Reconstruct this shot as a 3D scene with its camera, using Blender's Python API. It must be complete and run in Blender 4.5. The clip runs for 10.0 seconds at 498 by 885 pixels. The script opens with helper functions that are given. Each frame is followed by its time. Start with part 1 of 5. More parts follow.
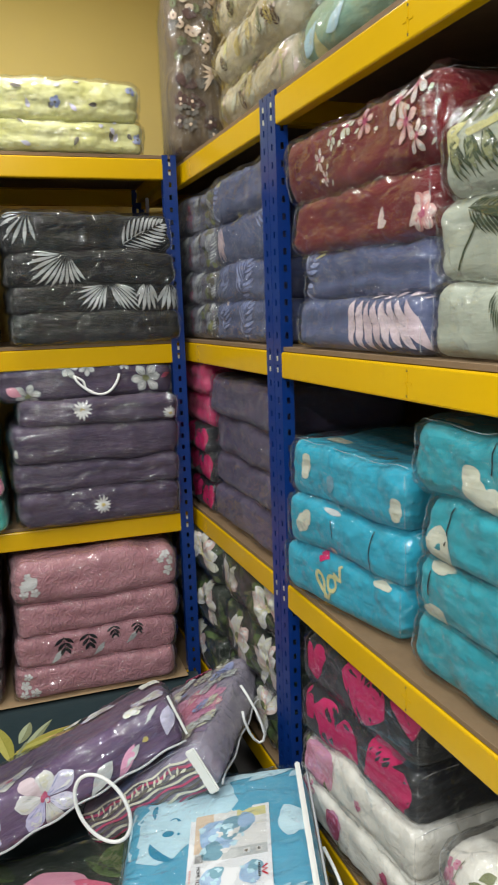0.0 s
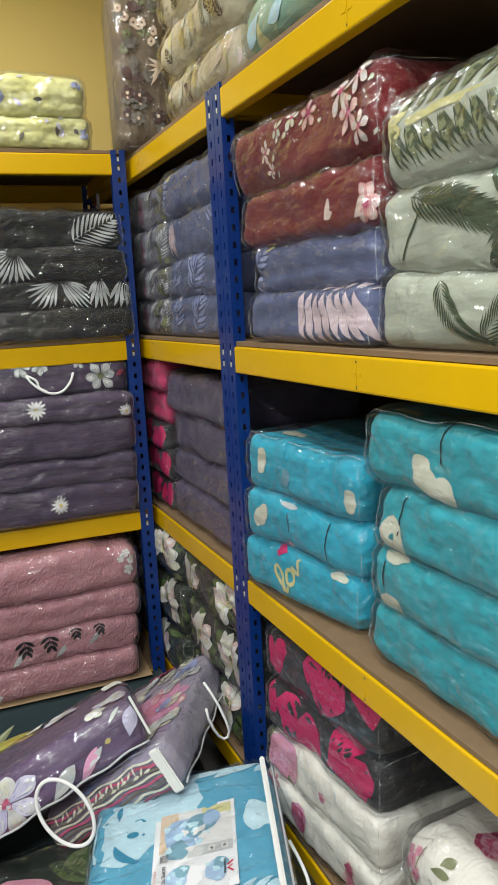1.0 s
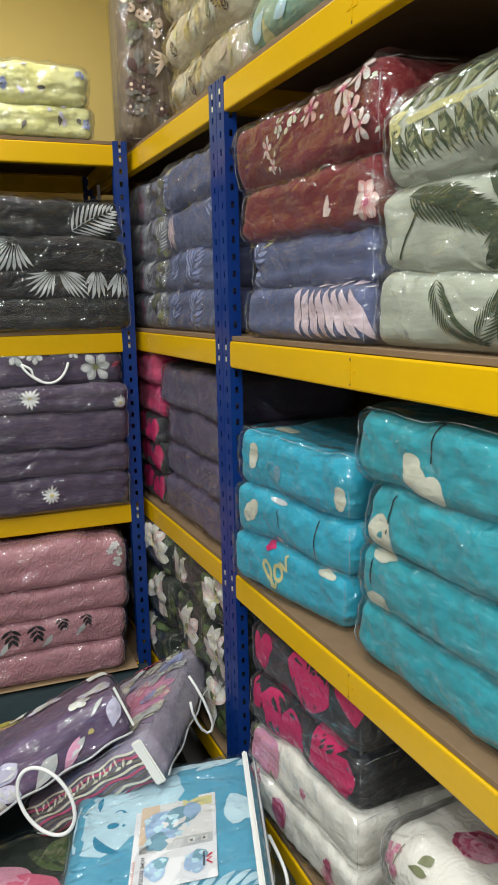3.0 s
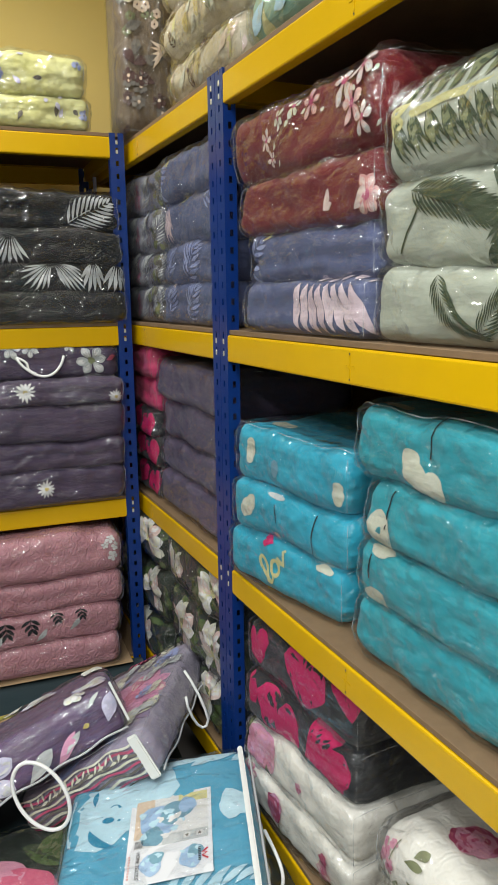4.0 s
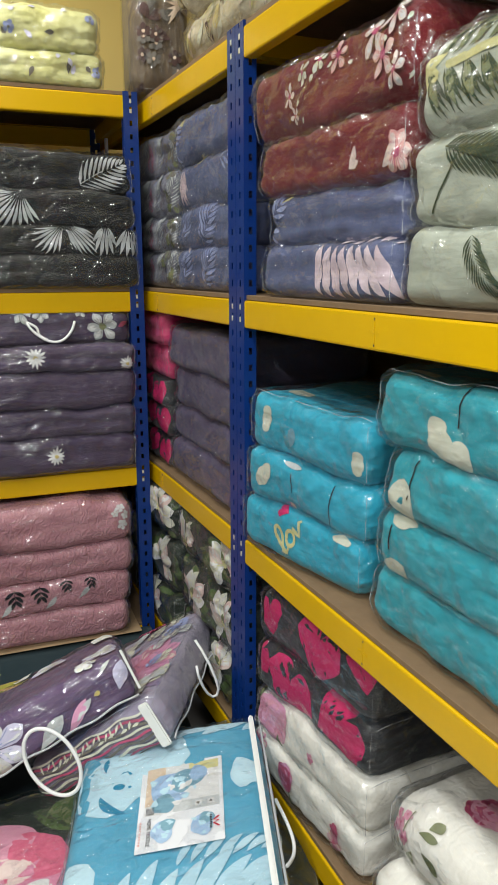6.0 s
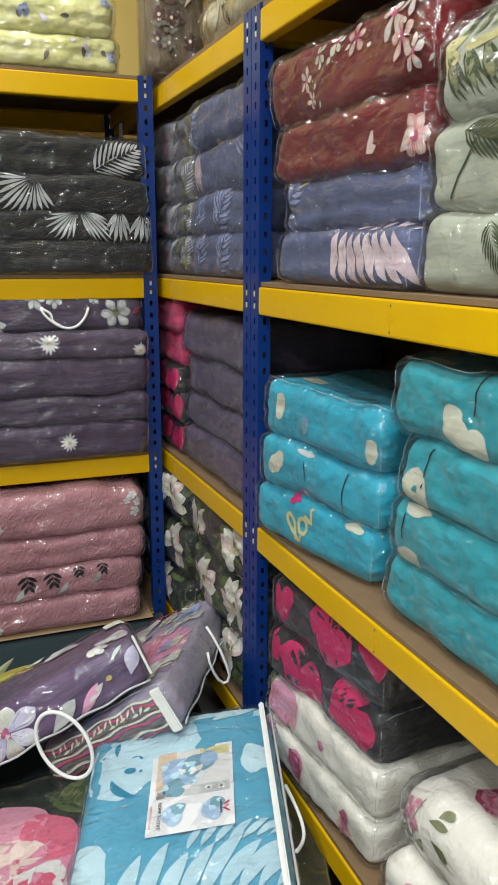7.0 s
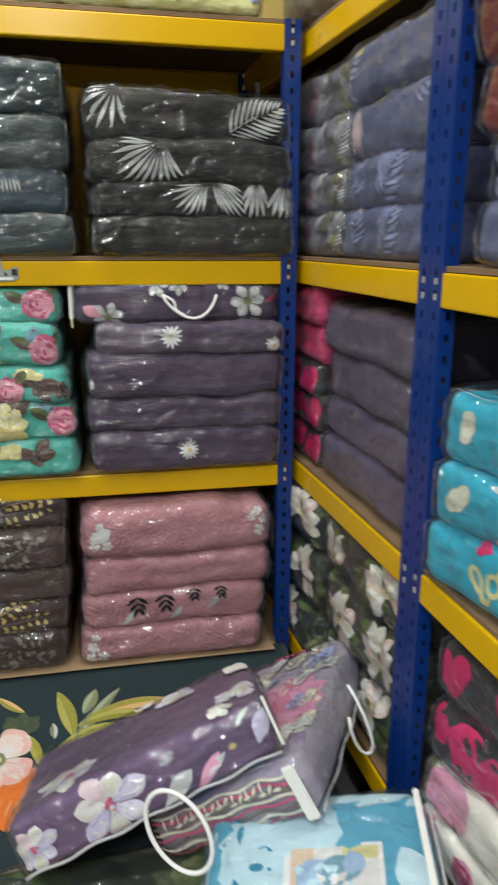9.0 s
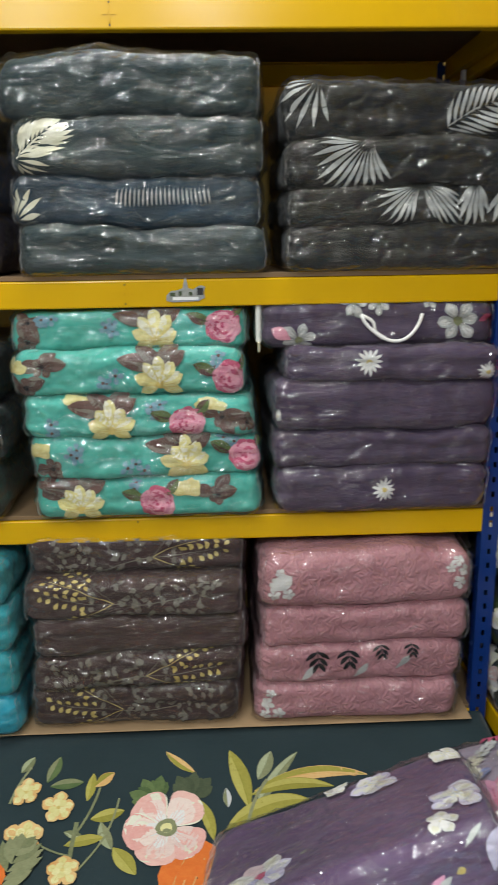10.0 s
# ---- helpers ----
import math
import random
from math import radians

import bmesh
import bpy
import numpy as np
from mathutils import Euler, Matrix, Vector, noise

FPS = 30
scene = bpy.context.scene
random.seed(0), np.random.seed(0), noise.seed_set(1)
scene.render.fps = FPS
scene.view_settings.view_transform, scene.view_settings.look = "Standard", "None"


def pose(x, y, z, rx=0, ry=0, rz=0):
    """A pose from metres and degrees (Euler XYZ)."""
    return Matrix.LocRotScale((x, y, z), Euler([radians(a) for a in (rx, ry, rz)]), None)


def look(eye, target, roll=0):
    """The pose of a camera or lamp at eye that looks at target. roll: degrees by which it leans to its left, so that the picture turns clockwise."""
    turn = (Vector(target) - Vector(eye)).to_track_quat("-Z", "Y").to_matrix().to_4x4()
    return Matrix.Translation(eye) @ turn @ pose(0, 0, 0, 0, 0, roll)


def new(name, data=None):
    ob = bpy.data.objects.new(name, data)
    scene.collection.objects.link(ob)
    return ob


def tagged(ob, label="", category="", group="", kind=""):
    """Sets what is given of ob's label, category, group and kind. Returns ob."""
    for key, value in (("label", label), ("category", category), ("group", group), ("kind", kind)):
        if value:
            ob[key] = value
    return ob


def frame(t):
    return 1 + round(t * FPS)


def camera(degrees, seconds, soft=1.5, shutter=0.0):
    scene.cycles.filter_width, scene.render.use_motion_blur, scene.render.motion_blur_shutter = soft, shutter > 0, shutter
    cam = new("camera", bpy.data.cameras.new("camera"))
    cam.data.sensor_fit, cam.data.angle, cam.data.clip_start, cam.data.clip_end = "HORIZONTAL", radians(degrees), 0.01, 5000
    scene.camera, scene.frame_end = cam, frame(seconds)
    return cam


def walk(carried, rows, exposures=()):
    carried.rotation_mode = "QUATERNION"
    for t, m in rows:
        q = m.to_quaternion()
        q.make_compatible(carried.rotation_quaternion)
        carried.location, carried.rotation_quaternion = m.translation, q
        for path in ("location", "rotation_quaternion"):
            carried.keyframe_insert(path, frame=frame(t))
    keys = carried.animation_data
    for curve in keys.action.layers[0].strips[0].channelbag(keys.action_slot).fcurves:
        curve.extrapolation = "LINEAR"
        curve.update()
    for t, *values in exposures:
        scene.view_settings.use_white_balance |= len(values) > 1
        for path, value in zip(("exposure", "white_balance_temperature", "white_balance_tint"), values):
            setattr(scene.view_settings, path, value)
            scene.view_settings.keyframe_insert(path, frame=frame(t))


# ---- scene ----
cam = camera(37.1, 10.0, shutter=0.4)
PATH = [
    (0, (-0.52, -1.928, 1.576), (0.078, -0.052, 1.225), -2.0),
    (0.5, (-0.504, -1.925, 1.57), (0.162, -0.076, 1.202), -2.6),
    (1, (-0.495, -1.928, 1.571), (0.19, -0.085, 1.206), -3.1),
    (1.5, (-0.488, -1.929, 1.57), (0.197, -0.085, 1.209), -2.7),
    (2, (-0.49, -1.93, 1.561), (0.193, -0.087, 1.195), -2.1),
    (2.5, (-0.491, -1.935, 1.564), (0.197, -0.094, 1.196), -1.5),
    (4, (-0.499, -1.923, 1.563), (0.216, -0.095, 1.178), -0.8),
    (4.5, (-0.5, -1.919, 1.555), (0.215, -0.095, 1.155), -0.6),
    (5, (-0.502, -1.905, 1.548), (0.212, -0.085, 1.127), -0.4),
    (5.5, (-0.51, -1.893, 1.546), (0.199, -0.075, 1.105), -0.2),
    (7, (-0.516, -1.883, 1.541), (0.151, -0.061, 1.057), 0.2),
    (7.5, (-0.52, -1.867, 1.532), (0.127, -0.044, 1.023), 0.5),
    (8, (-0.491, -1.783, 1.52), (0.117, 0.046, 0.988), 0.7),
    (8.5, (-0.469, -1.651, 1.538), (0.061, 0.202, 1.002), 0.7),
    (8.6, (-0.474, -1.627, 1.54), (0.029, 0.232, 1.0), 0.4),
    (9, (-0.517, -1.511, 1.529), (-0.115, 0.377, 1.003), 0.3),
    (9.5, (-0.625, -1.336, 1.566), (-0.378, 0.582, 1.055), -0.2),
    (10, (-0.652, -1.242, 1.549), (-0.587, 0.69, 1.035), -0.9),
]
walk(cam, [(t, look(eye, target, roll)) for t, eye, target, roll in PATH])

# ---- world and light ----
world = bpy.data.worlds.new("world")
scene.world = world
world.use_nodes = True
world.node_tree.nodes["Background"].inputs[0].default_value = (0.9, 0.95, 1.0, 1)
world.node_tree.nodes["Background"].inputs[1].default_value = 0.006


def tube_lamp(name, place, size_x, size_y, watts, color):
    lamp = bpy.data.lights.new(name, "AREA")
    lamp.shape, lamp.size, lamp.size_y, lamp.energy, lamp.color = "RECTANGLE", size_x, size_y, watts, color
    ob = new(name, lamp)
    ob.matrix_world = pose(*place)
    return ob


COOL = (0.915, 0.965, 0.98)
tube_lamp("unseen_ceiling_lamp", (-0.72, -2.35, 2.93), 0.15, 1.1, 48, COOL)
# This tube and the next are assumed: added for fill and film glints.
tube_lamp("unseen_ceiling_lamp", (-1.35, -1.2, 2.93), 0.15, 1.1, 30, COOL)
tube_lamp("unseen_ceiling_lamp", (-1.8, -2.7, 2.93), 0.15, 1.1, 51, COOL)
tube_lamp("unseen_ceiling_lamp", (-0.62, 0.22, 2.93), 0.95, 0.07, 17, (0.97, 0.97, 0.93))


# ---- materials ----
def shader(name):
    m = bpy.data.materials.new(name)
    m.use_nodes = True
    t = m.node_tree
    return m, t, t.nodes["Principled BSDF"]


def node(t, kind, **values):
    n = t.nodes.new(kind)
    for key, value in values.items():
        n.inputs[key.replace("_", " ")].default_value = value
    return n


def mixed(t, fac, a, b):
    n = t.nodes.new("ShaderNodeMix")
    n.data_type = "RGBA"
    n.inputs[6].default_value, n.inputs[7].default_value = (*a, 1), (*b, 1)
    if fac is not None:
        t.links.new(fac, n.inputs[0])
    return n


def bumped(t, heights, normal_in):
    last = None
    for out, strength, distance in heights:
        b = t.nodes.new("ShaderNodeBump")
        b.inputs["Strength"].default_value, b.inputs["Distance"].default_value = strength, distance
        t.links.new(out, b.inputs["Height"])
        if last:
            t.links.new(last.outputs[0], b.inputs["Normal"])
        last = b
    t.links.new(last.outputs[0], normal_in)


def coords(t, scale=(1, 1, 1)):
    c = t.nodes.new("ShaderNodeTexCoord")
    m = t.nodes.new("ShaderNodeMapping")
    m.inputs["Scale"].default_value = scale
    t.links.new(c.outputs["Object"], m.inputs["Vector"])
    return m.outputs[0]


def noisy(t, vec, scale, detail=4, rough=0.55):
    n = node(t, "ShaderNodeTexNoise", Scale=scale, Detail=detail, Roughness=rough)
    t.links.new(vec, n.inputs["Vector"])
    return n.outputs["Fac"]


def cloth_relief(t, crush):
    """Soft folds along the pack and the smaller puckers between them."""
    folds = noisy(t, coords(t, (0.4, 1, 1.6)), 18, 4, 0.5)
    small = noisy(t, coords(t, (0.6, 1, 1.3)), 70, 3, 0.5)
    return [(folds, min(1, crush * 1.6), 0.014), (small, min(1, crush * 1.3), 0.0042)]


def fabric(name, col, col2, blotch=9.0, quilt="", crush=0.35, sheen=0.15, weave=420.0, spread=0.5, wave=0.4):
    """Cloth with two-scale colour change, crushed folds, a fine weave and, for quilted cloth, stitched relief."""
    m, t, p = shader(name)
    v = coords(t)
    big = noisy(t, v, blotch, 5, 0.6)
    ramp = node(t, "ShaderNodeMapRange")
    for k, x in (("From Min", 0.5 - spread / 2), ("From Max", 0.5 + spread / 2)):
        ramp.inputs[k].default_value = x
    t.links.new(big, ramp.inputs["Value"])
    mix = mixed(t, ramp.outputs[0], col, col2)
    fine = noisy(t, v, weave, 2)
    fine_mix = mixed(t, fine, (0.82, 0.82, 0.82), (1.12, 1.12, 1.12))
    mul = t.nodes.new("ShaderNodeMix")
    mul.data_type, mul.blend_type = "RGBA", "MULTIPLY"
    mul.inputs[0].default_value = 1
    t.links.new(mix.outputs[2], mul.inputs[6])
    t.links.new(fine_mix.outputs[2], mul.inputs[7])
    t.links.new(mul.outputs[2], p.inputs["Base Color"])
    p.inputs["Roughness"].default_value = 0.85
    p.inputs["Sheen Weight"].default_value = sheen
    p.inputs["Specular IOR Level"].default_value = 0.25
    heights = cloth_relief(t, crush) + [(fine, 0.15, 0.001)]
    if quilt == "wave":
        w = node(t, "ShaderNodeTexWave", Scale=17.0, Distortion=12.0, Detail=1.0)
        w.inputs["Detail Scale"].default_value = 2.2
        t.links.new(v, w.inputs["Vector"])
        heights.append((w.outputs["Fac"], wave, 0.006))
    elif quilt == "cell":
        w = node(t, "ShaderNodeTexVoronoi", Scale=46.0)
        w.feature = "SMOOTH_F1"
        t.links.new(v, w.inputs["Vector"])
        raised = t.nodes.new("ShaderNodeMath")
        raised.operation = "SUBTRACT"
        raised.inputs[0].default_value = 1.0
        t.links.new(w.outputs["Distance"], raised.inputs[1])
        heights.append((raised.outputs[0], 0.6, 0.010))
    bumped(t, heights, p.inputs["Normal"])
    return m


def dyed(name, col, col2):
    """Printed motif: two tones that change from petal to petal and across each petal."""
    m, t, p = shader(name)
    geo = t.nodes.new("ShaderNodeNewGeometry")
    v = coords(t)
    n = noisy(t, v, 90, 5, 0.65)
    add = t.nodes.new("ShaderNodeMath")
    add.operation = "MULTIPLY_ADD"
    t.links.new(geo.outputs["Random Per Island"], add.inputs[0])
    add.inputs[1].default_value = 0.62
    sub = t.nodes.new("ShaderNodeMath")
    sub.operation = "SUBTRACT"
    t.links.new(n, sub.inputs[0])
    sub.inputs[1].default_value = 0.22
    t.links.new(sub.outputs[0], add.inputs[2])
    add.use_clamp = True
    mix = mixed(t, add.outputs[0], col, col2)
    t.links.new(mix.outputs[2], p.inputs["Base Color"])
    p.inputs["Roughness"].default_value = 0.85
    p.inputs["Specular IOR Level"].default_value = 0.2
    bumped(t, cloth_relief(t, 0.32), p.inputs["Normal"])
    return m


def film_material():
    """Clear wrinkled packing film: see-through, with a gloss that follows its creases."""
    m, t, p = shader("clear_film")
    t.nodes.remove(p)
    out = t.nodes["Material Output"]
    clear = node(t, "ShaderNodeBsdfTransparent", Color=(0.965, 0.97, 0.975, 1))
    gloss = node(t, "ShaderNodeBsdfGlossy", Color=(1, 1, 1, 1), Roughness=0.06)
    haze = node(t, "ShaderNodeBsdfGlossy", Color=(1, 1, 1, 1), Roughness=0.26)
    weight = node(t, "ShaderNodeLayerWeight", Blend=0.31)
    info = t.nodes.new("ShaderNodeObjectInfo")
    shift = t.nodes.new("ShaderNodeVectorMath")
    shift.operation = "MULTIPLY_ADD"
    shift.inputs[1].default_value = (1, 1, 1)
    c = t.nodes.new("ShaderNodeTexCoord")
    t.links.new(c.outputs["Object"], shift.inputs[0])
    off = t.nodes.new("ShaderNodeVectorMath")
    off.operation = "SCALE"
    off.inputs[0].default_value = (31, 17, 23)
    t.links.new(info.outputs["Random"], off.inputs["Scale"])
    t.links.new(off.outputs[0], shift.inputs[2])
    v = shift.outputs[0]
    stretch = t.nodes.new("ShaderNodeMapping")
    stretch.inputs["Scale"].default_value = (0.55, 1, 1.2)
    t.links.new(v, stretch.inputs["Vector"])
    swell = noisy(t, stretch.outputs[0], 26, 2.0, 0.5)
    crinkle = noisy(t, stretch.outputs[0], 110, 2.0, 0.5)
    fold = node(t, "ShaderNodeTexVoronoi", Scale=15.0)
    fold.feature = "DISTANCE_TO_EDGE"
    warp = node(t, "ShaderNodeTexNoise", Scale=9.0, Detail=2.0)
    t.links.new(v, warp.inputs["Vector"])
    bend = t.nodes.new("ShaderNodeVectorMath")
    bend.operation = "MULTIPLY_ADD"
    bend.inputs[1].default_value = (0.12, 0.12, 0.12)
    t.links.new(warp.outputs["Color"], bend.inputs[0])
    t.links.new(stretch.outputs[0], bend.inputs[2])
    t.links.new(bend.outputs[0], fold.inputs["Vector"])
    pleat = node(t, "ShaderNodeMapRange")
    pleat.inputs["From Max"].default_value = 0.16
    t.links.new(fold.outputs["Distance"], pleat.inputs["Value"])
    b = [(swell, 1.0, 0.0056), (crinkle, 1.0, 0.0027), (pleat.outputs[0], 1.0, 0.0040)]
    bumped(t, b, gloss.inputs["Normal"])
    t.links.new(gloss.inputs["Normal"].links[0].from_socket, haze.inputs["Normal"])
    shine = t.nodes.new("ShaderNodeMixShader")
    shine.inputs[0].default_value = 0.14
    t.links.new(gloss.outputs[0], shine.inputs[1])
    t.links.new(haze.outputs[0], shine.inputs[2])
    t.links.new(gloss.inputs["Normal"].links[0].from_socket, weight.inputs["Normal"])
    mul = t.nodes.new("ShaderNodeMath")
    mul.operation = "MULTIPLY_ADD"
    mul.inputs[1].default_value, mul.inputs[2].default_value = 1.0, 0.03
    t.links.new(weight.outputs["Fresnel"], mul.inputs[0])
    cap = t.nodes.new("ShaderNodeMath")
    cap.operation = "MINIMUM"
    cap.inputs[1].default_value = 0.36
    t.links.new(mul.outputs[0], cap.inputs[0])
    mix = t.nodes.new("ShaderNodeMixShader")
    t.links.new(cap.outputs[0], mix.inputs[0])
    t.links.new(clear.outputs[0], mix.inputs[1])
    t.links.new(shine.outputs[0], mix.inputs[2])
    t.links.new(mix.outputs[0], out.inputs["Surface"])
    return m


def plain(name, col, rough=0.5, vary=0.12, scale=18.0, bump=0.1, metal=0.0, coat=0.0):
    m, t, p = shader(name)
    v = coords(t)
    n = noisy(t, v, scale, 6, 0.62)
    mix = mixed(t, n, [c * (1 - vary) for c in col], [min(1, c * (1 + vary)) for c in col])
    t.links.new(mix.outputs[2], p.inputs["Base Color"])
    r = node(t, "ShaderNodeMapRange")
    r.inputs["To Min"].default_value, r.inputs["To Max"].default_value = rough * 0.8, min(1, rough * 1.25)
    t.links.new(noisy(t, v, scale * 4, 3), r.inputs["Value"])
    t.links.new(r.outputs[0], p.inputs["Roughness"])
    p.inputs["Metallic"].default_value, p.inputs["Coat Weight"].default_value = metal, coat
    bumped(t, [(noisy(t, v, scale * 6, 4), bump, 0.002)], p.inputs["Normal"])
    return m


FILM = film_material()


def seam_material():
    m, t, p = shader("milky_seam_film")
    p.inputs["Base Color"].default_value = (0.6, 0.61, 0.62, 1)
    p.inputs["Roughness"].default_value = 0.15
    mix = t.nodes.new("ShaderNodeMixShader")
    clear = t.nodes.new("ShaderNodeBsdfTransparent")
    n = noisy(t, coords(t), 34, 3)
    r = node(t, "ShaderNodeMapRange")
    for k, x in (("From Min", 0.4), ("From Max", 0.66), ("To Min", 0.03), ("To Max", 0.5)):
        r.inputs[k].default_value = x
    t.links.new(n, r.inputs["Value"])
    t.links.new(r.outputs[0], mix.inputs[0])
    t.links.new(clear.outputs[0], mix.inputs[1])
    t.links.new(p.outputs[0], mix.inputs[2])
    t.links.new(mix.outputs[0], t.nodes["Material Output"].inputs["Surface"])
    return m


WELD = seam_material()
YELLOW = plain("yellow_enamel", (0.64, 0.375, 0.001), 0.24, 0.06, 7, 0.04)
YELLOW.node_tree.nodes["Principled BSDF"].inputs["Specular IOR Level"].default_value = 0.32
BLUE = plain("blue_enamel", (0.003, 0.028, 0.165), 0.3, 0.12, 12, 0.06)
STEEL = plain("zinc_rivet", (0.7, 0.66, 0.5), 0.35, 0.1, 40, 0.05, 0.6)
BOARD = plain("brown_fibreboard", (0.19, 0.118, 0.06), 0.75, 0.22, 30, 0.3)
CARD = plain("cardboard", (0.36, 0.24, 0.13), 0.85, 0.12, 22, 0.3)
WALL = plain("yellow_wall_paint", (0.74, 0.56, 0.18), 0.7, 0.05, 3, 0.25)
# Dim cream: the unseen walls it coats should return little light.
CREAM = plain("unseen_wall_cream", (0.30, 0.28, 0.24), 0.7, 0.05, 3, 0.25)
CEIL = plain("white_ceiling_paint", (0.8, 0.78, 0.72), 0.8, 0.04, 3, 0.2)
FLOOR = plain("grey_floor_tile", (0.2, 0.19, 0.18), 0.4, 0.15, 6, 0.1)
SEAM = plain("milky_seam", (0.42, 0.43, 0.44), 0.18, 0.05, 40, 0.1)
CORD = plain("white_cord", (0.8, 0.79, 0.77), 0.6, 0.05, 60, 0.3)
TAPE = plain("white_zip_tape", (0.78, 0.78, 0.74), 0.7, 0.06, 60, 0.4)
PAPER = plain("white_label_paper", (0.78, 0.78, 0.79), 0.45, 0.03, 20, 0.05)
BLACK = plain("ink_and_hole_black", (0.02, 0.02, 0.022), 0.6, 0.1, 20, 0.05)

F = {
    "navy": fabric("dark_teal_cloth", (0.014, 0.030, 0.035), (0.030, 0.055, 0.062), 7, crush=0.5),
    "blue_navy": fabric("navy_cloth", (0.022, 0.055, 0.09), (0.012, 0.028, 0.042), 6, crush=0.5),
    "black": fabric("black_cloth", (0.006, 0.007, 0.008), (0.014, 0.015, 0.017), 7, crush=0.5),
    "mint": fabric("turquoise_cloth", (0.07, 0.40, 0.33), (0.10, 0.50, 0.42), 6, "cell", 0.2),
    "plum": fabric("plum_cloth", (0.062, 0.042, 0.080), (0.10, 0.07, 0.122), 8, crush=0.45),
    "cocoa": fabric("cocoa_brown_cloth", (0.045, 0.026, 0.026), (0.075, 0.045, 0.044), 9, crush=0.5),
    "rose": fabric("dusty_pink_cloth", (0.46, 0.21, 0.24), (0.56, 0.29, 0.32), 8, "wave", 0.2),
    "lemon": fabric("lemon_cloth", (0.60, 0.575, 0.19), (0.76, 0.745, 0.42), 12, "cell", 0.35),
    "slate": fabric("slate_blue_cloth", (0.085, 0.10, 0.20), (0.125, 0.145, 0.26), 9, crush=0.28),
    "grey": fabric("grey_blue_cloth", (0.15, 0.15, 0.20), (0.27, 0.26, 0.31), 14, crush=0.4),
    "wine": fabric("wine_red_cloth", (0.15, 0.011, 0.016), (0.19, 0.017, 0.021), 9, crush=0.3),
    "sage": fabric("pale_sage_cloth", (0.43, 0.45, 0.35), (0.47, 0.49, 0.40), 7, crush=0.25),
    "teal": fabric("bright_teal_cloth", (0.022, 0.35, 0.49), (0.04, 0.40, 0.54), 7, "cell", 0.3),
    "sea": fabric("sea_green_teal_cloth", (0.025, 0.32, 0.385), (0.042, 0.38, 0.44), 7, "cell", 0.3),
    "dusk": fabric("dusky_purple_cloth", (0.085, 0.066, 0.116), (0.132, 0.102, 0.163), 9, crush=0.4),
    "coal": fabric("charcoal_cloth", (0.015, 0.016, 0.019), (0.034, 0.036, 0.042), 15, crush=0.45),
    "cream": fabric("cream_cloth", (0.82, 0.775, 0.68), (0.86, 0.82, 0.74), 8, "wave", 0.1, wave=0.16),
    "lily": fabric("dark_green_cloth", (0.012, 0.02, 0.014), (0.05, 0.06, 0.045), 16, crush=0.3),
    "floral": fabric("ink_green_cloth", (0.012, 0.026, 0.031), (0.020, 0.038, 0.044), 4, crush=0.08),
    "gold": fabric("gold_brown_cloth", (0.48, 0.39, 0.23), (0.66, 0.59, 0.44), 16, crush=0.4),
    "tan": fabric("taupe_cloth", (0.14, 0.10, 0.065), (0.25, 0.19, 0.13), 14, crush=0.4),
    "aqua": fabric("aqua_green_cloth", (0.2, 0.42, 0.33), (0.42, 0.5, 0.33), 8, crush=0.35),
    "violet": fabric("violet_cloth", (0.095, 0.055, 0.120), (0.175, 0.11, 0.21), 7, crush=0.5),
    "mauve": fabric("mauve_grey_cloth", (0.30, 0.26, 0.36), (0.44, 0.40, 0.47), 11, crush=0.35),
    "sky": fabric("sky_blue_cloth", (0.08, 0.36, 0.52), (0.13, 0.42, 0.58), 6, crush=0.25),
    "magenta": fabric("magenta_cloth", (0.52, 0.02, 0.11), (0.62, 0.04, 0.16), 8, crush=0.35),
}
